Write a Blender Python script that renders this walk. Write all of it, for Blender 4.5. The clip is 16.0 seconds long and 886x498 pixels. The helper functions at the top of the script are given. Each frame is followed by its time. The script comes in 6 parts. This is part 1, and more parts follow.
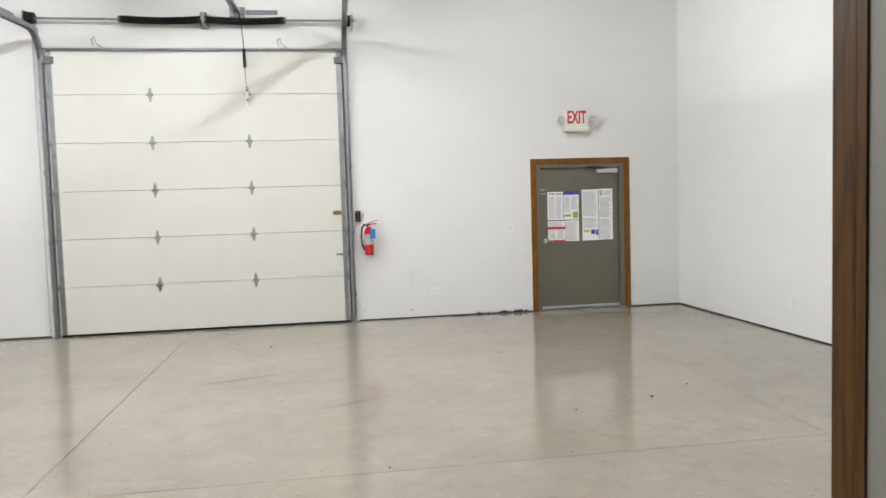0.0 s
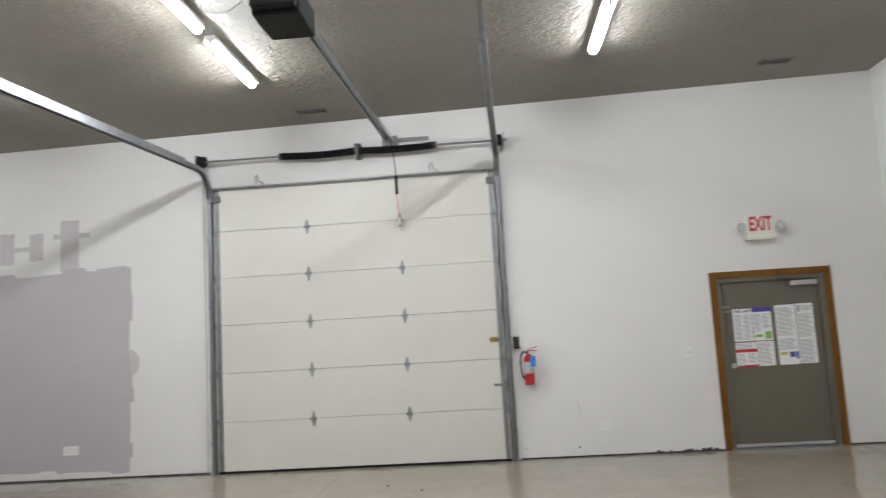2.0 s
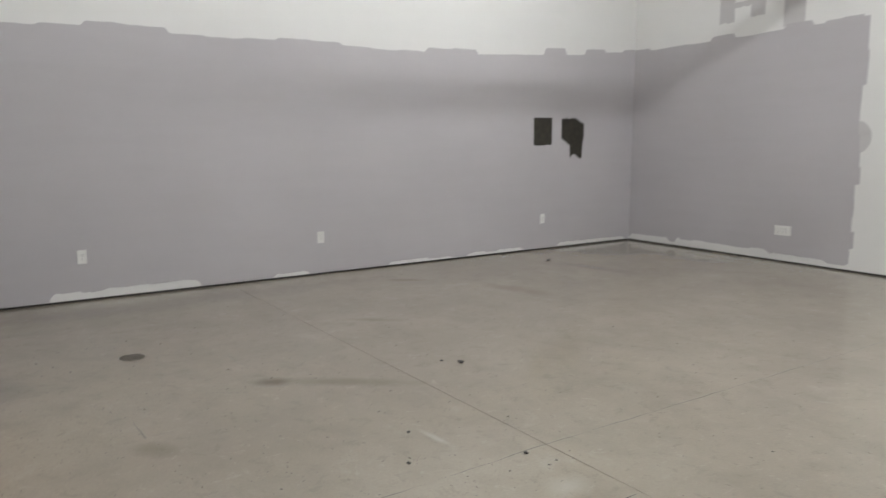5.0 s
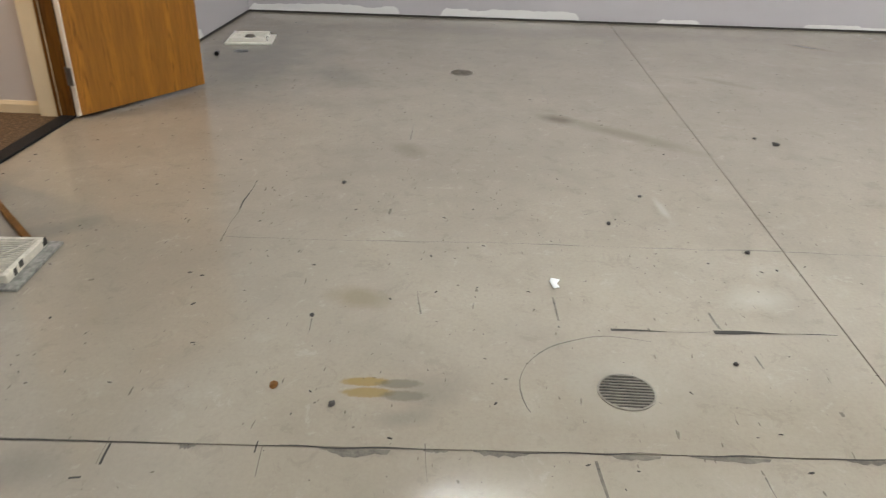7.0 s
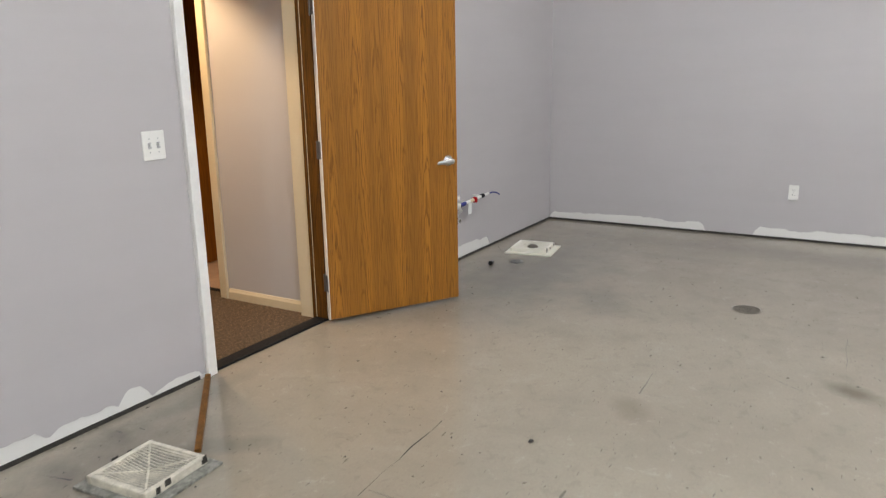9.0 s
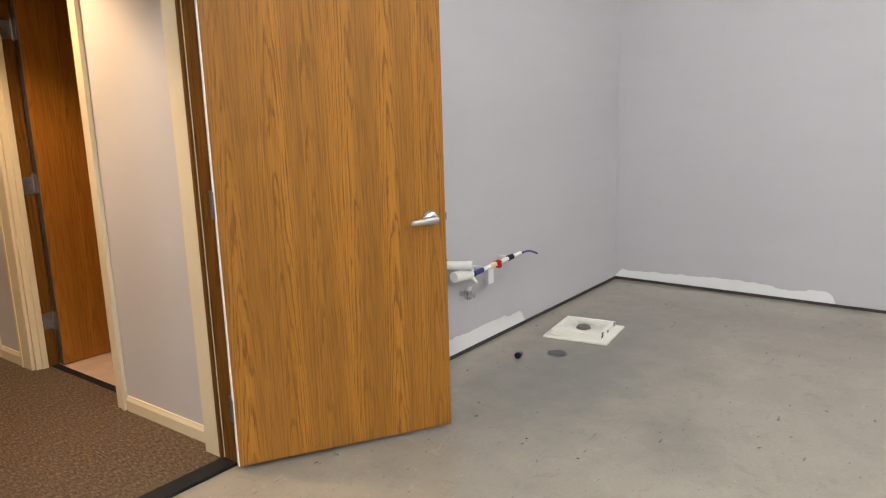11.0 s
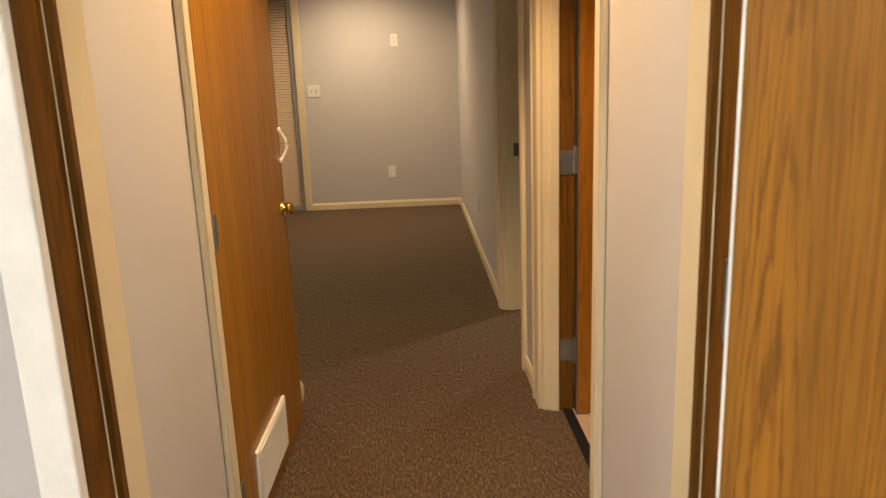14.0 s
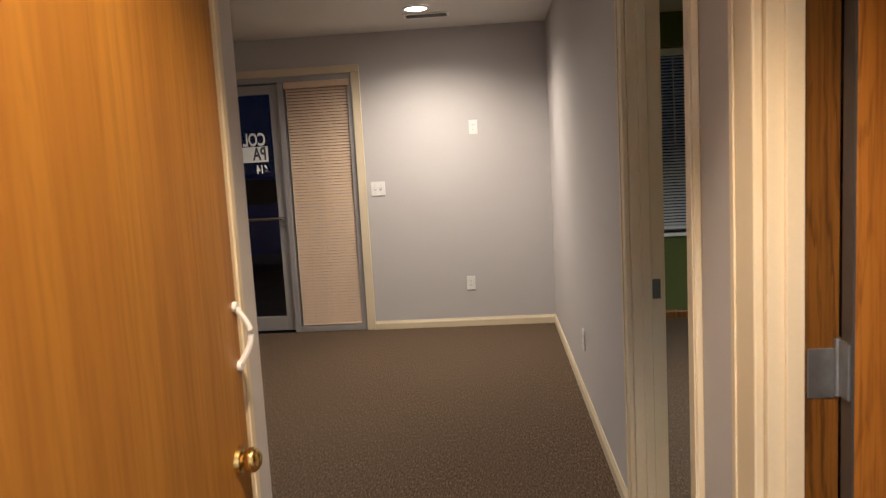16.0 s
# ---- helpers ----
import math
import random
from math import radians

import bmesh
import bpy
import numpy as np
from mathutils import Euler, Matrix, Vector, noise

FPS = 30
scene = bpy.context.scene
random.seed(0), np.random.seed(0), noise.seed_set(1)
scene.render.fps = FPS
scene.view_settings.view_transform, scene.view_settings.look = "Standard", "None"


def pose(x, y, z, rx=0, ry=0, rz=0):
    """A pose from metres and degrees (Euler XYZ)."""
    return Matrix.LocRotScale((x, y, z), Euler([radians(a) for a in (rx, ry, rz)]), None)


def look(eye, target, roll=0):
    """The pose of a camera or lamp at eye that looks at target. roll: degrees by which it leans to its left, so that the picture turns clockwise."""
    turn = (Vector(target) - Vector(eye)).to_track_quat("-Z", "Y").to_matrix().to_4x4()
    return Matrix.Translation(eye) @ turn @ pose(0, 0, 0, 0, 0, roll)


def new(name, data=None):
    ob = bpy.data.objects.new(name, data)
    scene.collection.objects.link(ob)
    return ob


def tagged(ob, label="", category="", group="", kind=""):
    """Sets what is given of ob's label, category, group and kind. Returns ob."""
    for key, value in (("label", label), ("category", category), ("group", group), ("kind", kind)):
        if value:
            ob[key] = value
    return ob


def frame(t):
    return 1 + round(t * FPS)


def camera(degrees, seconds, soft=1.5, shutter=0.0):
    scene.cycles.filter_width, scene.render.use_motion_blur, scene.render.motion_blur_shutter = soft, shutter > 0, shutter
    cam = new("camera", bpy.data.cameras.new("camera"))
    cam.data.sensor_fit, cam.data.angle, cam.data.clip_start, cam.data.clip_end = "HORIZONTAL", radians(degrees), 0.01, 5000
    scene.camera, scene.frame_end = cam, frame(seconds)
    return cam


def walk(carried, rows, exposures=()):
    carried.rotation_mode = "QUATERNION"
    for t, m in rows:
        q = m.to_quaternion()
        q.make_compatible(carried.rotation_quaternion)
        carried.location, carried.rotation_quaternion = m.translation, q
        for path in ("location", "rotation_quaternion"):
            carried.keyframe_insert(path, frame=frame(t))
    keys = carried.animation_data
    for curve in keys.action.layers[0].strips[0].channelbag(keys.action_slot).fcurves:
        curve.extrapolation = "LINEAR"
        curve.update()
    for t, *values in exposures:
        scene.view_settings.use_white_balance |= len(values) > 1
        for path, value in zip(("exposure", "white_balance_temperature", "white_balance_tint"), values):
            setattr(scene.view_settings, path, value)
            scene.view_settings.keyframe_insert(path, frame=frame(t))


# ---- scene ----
cam = camera(61.7, 16.0, soft=1.2, shutter=0.25)
PATH = [
    (0, (0.571, 0.768, 1.609), (0.881, 2.74, 1.482), -1.7),
    (0.5, (0.546, 1.063, 1.633), (1.042, 3.001, 1.613), -2.0),
    (1, (0.573, 1.317, 1.624), (1.169, 3.223, 1.737), -3.0),
    (1.2, (0.558, 1.367, 1.611), (1.135, 3.275, 1.766), -3.7),
    (1.5, (0.624, 1.4, 1.568), (0.949, 3.361, 1.789), -3.7),
    (1.9, (0.777, 1.48, 1.56), (0.729, 3.465, 1.802), -3.5),
    (2, (0.805, 1.497, 1.561), (0.669, 3.479, 1.798), -3.3),
    (2.2, (0.823, 1.531, 1.571), (0.539, 3.5, 1.782), -3.0),
    (2.5, (0.815, 1.54, 1.591), (0.34, 3.478, 1.733), -2.4),
    (3, (0.765, 1.624, 1.614), (0.028, 3.483, 1.631), -1.4),
    (3.5, (0.646, 1.847, 1.615), (-0.352, 3.579, 1.555), -1.0),
    (3.8, (0.542, 2.012, 1.603), (-0.615, 3.641, 1.518), -1.1),
    (4, (0.466, 2.129, 1.594), (-0.787, 3.684, 1.485), -0.9),
    (4.5, (0.265, 2.514, 1.539), (-1.199, 3.865, 1.361), -0.6),
    (5, (0.168, 2.815, 1.483), (-1.476, 3.913, 1.185), -0.2),
    (5.2, (0.113, 2.941, 1.467), (-1.593, 3.912, 1.084), -0.2),
    (7.3, (0.3, 3.972, 1.344), (-1.449, 3.714, 0.41), 0.9),
    (7.5, (0.299, 4.021, 1.355), (-1.432, 3.63, 0.431), 0.2),
    (8, (0.181, 4.208, 1.371), (-1.508, 3.52, 0.551), -1.3),
    (8.5, (-0.049, 4.33, 1.412), (-1.728, 3.442, 0.783), -1.4),
    (9, (-0.406, 4.372, 1.471), (-2.08, 3.384, 1.0), -1.0),
    (9.5, (-0.82, 4.412, 1.469), (-2.454, 3.326, 1.083), -1.0),
    (10, (-1.235, 4.308, 1.477), (-2.847, 3.185, 1.1), -1.1),
    (10.2, (-1.399, 4.22, 1.463), (-3.006, 3.09, 1.088), -1.2),
    (12.3, (-3.035, 3.509, 1.357), (-4.193, 1.945, 0.896), -2.1),
    (12.5, (-3.112, 3.464, 1.362), (-4.147, 1.814, 0.904), -1.9),
    (13, (-3.222, 3.193, 1.331), (-3.927, 1.382, 0.857), -1.2),
    (13.5, (-3.239, 2.865, 1.353), (-3.603, 0.96, 0.868), -1.4),
    (14, (-3.301, 2.534, 1.341), (-3.37, 0.589, 0.879), -2.1),
    (14.5, (-3.338, 2.159, 1.371), (-3.282, 0.203, 0.955), -2.2),
    (15, (-3.293, 1.778, 1.381), (-3.19, -0.192, 1.053), -2.3),
    (15.5, (-3.274, 1.46, 1.376), (-3.151, -0.517, 1.095), -2.6),
    (16, (-3.309, 1.117, 1.409), (-3.164, -0.864, 1.174), -3.2),
]
# the clip's camera opens up and cools its white as it goes from the workshop into the warm hall
EXPOSURES = [(0, 0.47, 6650, 11), (0.5, 0.24, 6600, 11), (1.0, 0.14, 6600, 11), (2.0, 0.0, 6600, 11), (3.5, -0.13, 6600, 10), (5.0, -0.10, 6700, 10), (7.5, 0.42, 6800, 10),
             (8.5, 0.45, 6650, 10), (10.0, 0.55, 6700, 10), (12.5, 1.05, 6600, 10), (13.5, 0.86, 7200, 10), (14.5, 0.82, 8200, 11), (15.0, 0.92, 6200, 12),
             (15.5, 1.05, 6500, 12), (16.0, 1.24, 5600, 10)]
walk(cam, [(t, look(eye, target, roll)) for t, eye, target, roll in PATH], EXPOSURES)

# ---------------- light ----------------
world = bpy.data.worlds.new("night")
scene.world = world
world.use_nodes = True
world.node_tree.nodes["Background"].inputs[0].default_value = (0.02, 0.05, 0.16, 1)
world.node_tree.nodes["Background"].inputs[1].default_value = 0.02
TUBE_GLOW = {-5.0: 92.0, -1.71: 204.0, 2.0: 152.0}      # emission per column of tubes, weighted to balance wall light and track shadows
HALL_WATTS, ENTRY_WATTS, FRONT_FILL_WATTS, GREEN_ROOM_FILL_WATTS = 100.0, 98.0, 50.0, 170.0      # recessed lamps; the last two are added fill
LAMP_GLOW = 24.0


# ---------------- plan ----------------
XW, XE, YS, YN, ZT = -7.227, 5.70, 1.588, 11.0, 4.75     # workshop
YS2 = 1.385                                             # hall face of the south wall
HW, HE, YF, ZH = -3.78, -2.77, -5.09, 2.49              # hall walls, front wall, office ceiling



def zc(x):
    """Height of the gently sloping workshop ceiling."""
    return 4.395 + 0.0178 * (x - XW)


# ---------------- materials ----------------
def material(name):
    m = bpy.data.materials.new(name)
    m.use_nodes = True
    return m, m.node_tree.nodes, m.node_tree.links, m.node_tree.nodes["Principled BSDF"]


def coords(n, l, scale=(1, 1, 1)):
    tc = n.new("ShaderNodeTexCoord")
    mp = n.new("ShaderNodeMapping")
    mp.inputs["Scale"].default_value = scale
    l.new(tc.outputs["Object"], mp.inputs[0])
    return mp.outputs[0]


def noise_tex(n, l, vec, scale, detail=4, rough=0.55, distort=0.0):
    t = n.new("ShaderNodeTexNoise")
    t.inputs["Scale"].default_value = scale
    t.inputs["Detail"].default_value = detail
    t.inputs["Roughness"].default_value = rough
    t.inputs["Distortion"].default_value = distort
    l.new(vec, t.inputs["Vector"])
    return t.outputs["Fac"]


def ramp(n, l, fac, stops):
    r = n.new("ShaderNodeValToRGB")
    while len(r.color_ramp.elements) < len(stops):
        r.color_ramp.elements.new(0.5)
    for e, (p, c) in zip(r.color_ramp.elements, stops):
        e.position = p
        e.color = (*c, 1) if len(c) == 3 else c
    l.new(fac, r.inputs[0])
    return r.outputs[0]


def grey(v):
    return (v, v, v)


def mix(n, l, fac, a, b, mode="MIX"):
    m = n.new("ShaderNodeMix")
    m.data_type, m.blend_type = "RGBA", mode
    for sock, val in ((m.inputs[0], fac), (m.inputs[6], a), (m.inputs[7], b)):
        if isinstance(val, (int, float)):
            sock.default_value = val
        elif isinstance(val, tuple):
            sock.default_value = (*val, 1)
        else:
            l.new(val, sock)
    return m.outputs[2]


def maths(n, l, op, a, b=None):
    m = n.new("ShaderNodeMath")
    m.operation = op
    for sock, val in ((m.inputs[0], a), (m.inputs[1], b)):
        if val is None:
            continue
        if isinstance(val, (int, float)):
            sock.default_value = val
        else:
            l.new(val, sock)
    return m.outputs[0]


def bump(n, l, p, height, strength=0.3, dist=0.01):
    b = n.new("ShaderNodeBump")
    b.inputs["Strength"].default_value = strength
    b.inputs["Distance"].default_value = dist
    l.new(height, b.inputs["Height"])
    l.new(b.outputs[0], p.inputs["Normal"])


def simple(name, colour, rough=0.5, metal=0.0, vary=0.12, scale=6.0, grain=90.0, relief=0.1, coat=0.0):
    """A surface with two scales of variation: soft patches and fine grain."""
    m, n, l, p = material(name)
    v = coords(n, l)
    big = noise_tex(n, l, v, scale, 3)
    fine = noise_tex(n, l, v, grain, 4)
    dark = tuple(c * (1 - vary) for c in colour)
    lite = tuple(min(1, c * (1 + vary)) for c in colour)
    c = ramp(n, l, big, ((0.3, dark), (0.7, lite)))
    c = mix(n, l, 0.25, c, ramp(n, l, fine, ((0.35, dark), (0.65, lite))))
    l.new(c, p.inputs["Base Color"])
    l.new(ramp(n, l, fine, ((0.2, grey(max(0.03, rough - 0.06))), (0.8, grey(min(1, rough + 0.08))))), p.inputs["Roughness"])
    p.inputs["Metallic"].default_value = metal
    p.inputs["Coat Weight"].default_value = coat
    if relief:
        bump(n, l, p, fine, relief, 0.004)
    return m


def plaster(name, colour, smudge=0.05, streak=0.012):
    """Rolled wall paint: orange peel, faint lap marks and smudges."""
    m, n, l, p = material(name)
    v = coords(n, l)
    peel = noise_tex(n, l, v, 260, 3)
    big = noise_tex(n, l, v, 0.9, 4, 0.6)
    lap = noise_tex(n, l, coords(n, l, (0.9, 0.9, 6.5)), 1.2, 3)
    c = ramp(n, l, big, ((0.25, tuple(k * (1 - smudge) for k in colour)), (0.75, colour)))
    c = mix(n, l, ramp(n, l, lap, ((0.4, grey(0)), (0.7, grey(1)))), c, mix(n, l, 1.0, c, grey(1 - streak), "MULTIPLY"))
    l.new(c, p.inputs["Base Color"])
    p.inputs["Roughness"].default_value = 0.62
    p.inputs["Specular IOR Level"].default_value = 0.35
    bump(n, l, p, peel, 0.12, 0.002)
    return m


def oak(name, tint=1.0, gloss=0.32, tight=1.0, deep=(0.12, 0.046, 0.008), pale=(0.40, 0.158, 0.020), mid=(0.27, 0.112, 0.017), figure=0.78):
    """Oak veneer in narrow leaves: nested cathedral arches, fine vertical pores, slips of varying tone."""
    m, n, l, p = material(name)
    tc = n.new("ShaderNodeTexCoord")
    info = n.new("ShaderNodeObjectInfo")
    off = n.new("ShaderNodeVectorMath")
    off.operation = "ADD"
    l.new(tc.outputs["Object"], off.inputs[0])
    l.new(info.outputs["Random"], off.inputs[1])
    sep = n.new("ShaderNodeSeparateXYZ")
    l.new(off.outputs[0], sep.inputs[0])
    mp = n.new("ShaderNodeMapping")
    mp.inputs["Scale"].default_value = (3.0, 3.0, 0.5)
    l.new(off.outputs[0], mp.inputs[0])
    sway = maths(n, l, "MULTIPLY", maths(n, l, "SUBTRACT", noise_tex(n, l, mp.outputs[0], 1.0, 2, 0.4), 0.5), 0.05)
    leaf = maths(n, l, "DIVIDE", maths(n, l, "ADD", sep.outputs["X"], sway), 0.150)
    pick = n.new("ShaderNodeTexWhiteNoise")
    pick.noise_dimensions = "1D"
    l.new(maths(n, l, "FLOOR", leaf), pick.inputs["W"])
    pick = pick.outputs["Value"]
    across = maths(n, l, "MULTIPLY", maths(n, l, "SUBTRACT", maths(n, l, "FRACT", leaf), 0.5), 0.150)
    across = maths(n, l, "ADD", across, maths(n, l, "MULTIPLY", maths(n, l, "SUBTRACT", pick, 0.5), 0.05))
    arch = maths(n, l, "MULTIPLY", maths(n, l, "MULTIPLY", across, across), 1250.0 * tight)
    rise = maths(n, l, "MULTIPLY", sep.outputs["Z"], maths(n, l, "ADD", maths(n, l, "MULTIPLY", pick, 3.0), 1.6))
    mp4 = n.new("ShaderNodeMapping")
    mp4.inputs["Scale"].default_value = (26, 26, 2.6)
    l.new(off.outputs[0], mp4.inputs[0])
    jitter = maths(n, l, "MULTIPLY", noise_tex(n, l, mp4.outputs[0], 1.0, 4, 0.6), 3.2)
    rings = maths(n, l, "FRACT", maths(n, l, "ADD", maths(n, l, "ADD", arch, rise), maths(n, l, "ADD", jitter, maths(n, l, "MULTIPLY", pick, 7.0))))
    mp2 = n.new("ShaderNodeMapping")
    mp2.inputs["Scale"].default_value = (150, 150, 4)
    l.new(off.outputs[0], mp2.inputs[0])
    pores = noise_tex(n, l, mp2.outputs[0], 1.0, 3, 0.6)
    mp3 = n.new("ShaderNodeMapping")
    mp3.inputs["Scale"].default_value = (15, 15, 0.22)
    l.new(off.outputs[0], mp3.inputs[0])
    slip = noise_tex(n, l, mp3.outputs[0], 1.0, 3, 0.5, 0.25)
    a, b = tuple(c * tint for c in pale), tuple(c * tint for c in mid)
    c = ramp(n, l, slip, ((0.36, b), (0.64, a)))
    line = ramp(n, l, rings, ((0.0, grey(1.0)), (0.14, grey(0.75)), (0.27, grey(0.0)), (0.88, grey(0.0)), (1.0, grey(1.0))))
    line = maths(n, l, "MULTIPLY", line, ramp(n, l, pores, ((0.30, grey(0.35)), (0.55, grey(1)))))
    c = mix(n, l, maths(n, l, "MULTIPLY", line, ramp(n, l, slip, ((0.37, grey(0.3 * figure)), (0.52, grey(figure))))), c, tuple(k * tint for k in deep))
    c = mix(n, l, ramp(n, l, pores, ((0.46, grey(0)), (0.62, grey(0.42)))), c, tuple(k * tint for k in deep))
    l.new(c, p.inputs["Base Color"])
    l.new(ramp(n, l, pores, ((0.3, grey(gloss)), (0.8, grey(gloss + 0.14)))), p.inputs["Roughness"])
    p.inputs["Specular IOR Level"].default_value = 0.28
    bump(n, l, p, pores, 0.08, 0.002)
    return m


def ellipse(n, l, vec, cx, cy, rx, ry, turn=0.0, soft=0.5, wob=0.25, scale=6.0):
    """A mask, 1 inside a ragged ellipse on the floor."""
    mp = n.new("ShaderNodeMapping")
    mp.vector_type = "TEXTURE"
    mp.inputs["Location"].default_value = (cx, cy, 0)
    mp.inputs["Rotation"].default_value = (0, 0, radians(turn))
    mp.inputs["Scale"].default_value = (rx, ry, 1000)
    l.new(vec, mp.inputs[0])
    ln = n.new("ShaderNodeVectorMath")
    ln.operation = "LENGTH"
    l.new(mp.outputs[0], ln.inputs[0])
    w = maths(n, l, "MULTIPLY", maths(n, l, "SUBTRACT", noise_tex(n, l, vec, scale, 4, 0.6), 0.5), wob * 4)
    d = maths(n, l, "ADD", ln.outputs["Value"], w)
    return ramp(n, l, d, ((1 - soft, grey(1)), (1.0, grey(0))))


STAINS_AND_TONES = (  # x, y, half-length, half-width, turn, strength, colour
    (-4.06, 4.38, 0.16, 0.10, 60, 0.7, (0.115, 0.095, 0.062)),
    (-3.80, 4.76, 0.56, 0.10, 54, 0.55, (0.19, 0.155, 0.105)),
    (-3.42, 3.54, 0.16, 0.10, 30, 0.35, (0.17, 0.13, 0.09)),
    (-1.905, 3.51, 0.13, 0.09, 80, 0.55, (0.22, 0.17, 0.10)),
    (-1.442, 3.600, 0.024, 0.080, 4, 0.7, (0.26, 0.165, 0.035)),
    (-1.393, 3.612, 0.026, 0.085, 4, 0.7, (0.25, 0.165, 0.045)),
    (-1.440, 3.700, 0.024, 0.075, 4, 0.6, (0.13, 0.115, 0.085)),
    (-1.386, 3.715, 0.026, 0.075, 4, 0.6, (0.135, 0.12, 0.09)),
    (-1.41, 3.79, 0.12, 0.13, 4, 0.35, (0.17, 0.155, 0.13)),
    (-1.29, 3.72, 0.05, 0.11, 10, 0.4, (0.17, 0.155, 0.13)),
    (-2.03, 4.92, 0.11, 0.15, 10, 0.3, (0.50, 0.47, 0.41)),
    (-2.79, 4.735, 0.14, 0.022, 6, 0.35, (0.50, 0.47, 0.41)),
    (-1.0, 4.3, 0.28, 0.5, 0, 0.18, (0.46, 0.43, 0.37)),
    (-1.455, 4.36, 0.20, 0.20, 0, 0.35, (0.44, 0.41, 0.35)),
    (-1.5, 4.36, 0.36, 0.33, 0, 0.16, (0.25, 0.23, 0.20)),
    (-2.0, 1.98, 0.55, 0.42, 10, 0.38, (0.10, 0.095, 0.085)),
    (-2.5, 1.74, 0.55, 0.10, 0, 0.3, (0.12, 0.115, 0.10)),
    # three broad, soft, darker tones south of the drain
    (-1.0, 2.05, 0.8, 0.42, -10, 0.22, (0.14, 0.13, 0.11)),
    (-1.0, 2.9, 0.5, 0.3, 20, 0.12, (0.17, 0.16, 0.135)),
    (0.2, 3.0, 1.0, 0.6, 0, 0.2, (0.20, 0.18, 0.15)),
    (-6.42, 6.75, 0.30, 0.07, 54, 0.6, (0.20, 0.16, 0.10)),
    (-5.08, 5.66, 0.32, 0.06, 50, 0.4, (0.20, 0.17, 0.12)),
    (-1.02, 2.78, 0.16, 0.09, 100, 0.32, (0.13, 0.12, 0.10)),
    (-1.33, 2.08, 0.07, 0.04, 60, 0.4, (0.12, 0.12, 0.085)),
    (-1.70, 2.08, 0.14, 0.06, 80, 0.35, (0.10, 0.095, 0.085)),
    (-2.16, 1.73, 0.14, 0.06, 80, 0.35, (0.09, 0.085, 0.075)),
    (-1.85, 1.80, 0.20, 0.10, 60, 0.35, (0.12, 0.11, 0.10)),
    (-2.30, 2.20, 0.10, 0.24, 40, 0.4, (0.13, 0.125, 0.11)),
    # four broad tones: greyer in the south-west corner, darker along the west wall
    (-5.6, 2.3, 1.5, 0.6, 5, 0.45, (0.19, 0.185, 0.165)),
    (-5.3, 2.15, 0.9, 0.45, 10, 0.42, (0.16, 0.155, 0.14)),
    (-4.9, 2.9, 0.42, 0.25, 25, 0.35, (0.15, 0.145, 0.13)),
    (-6.7, 4.2, 0.35, 2.5, 0, 0.30, (0.16, 0.145, 0.12)),
    (-5.4, 7.4, 0.5, 0.16, 15, 0.35, (0.20, 0.15, 0.10)),
    (-5.8, 8.9, 0.6, 0.14, 10, 0.30, (0.15, 0.13, 0.11)),
    (-0.30, 7.85, 0.55, 0.06, 20, 0.40, (0.15, 0.13, 0.10)),
    (0.72, 6.75, 0.42, 0.06, 25, 0.35, (0.15, 0.13, 0.10)),
    (0.2, 7.6, 0.8, 0.08, 5, 0.20, (0.20, 0.17, 0.13)),
    (-6.2, 3.1, 0.10, 0.5, 0, 0.25, (0.2, 0.18, 0.15)),
)


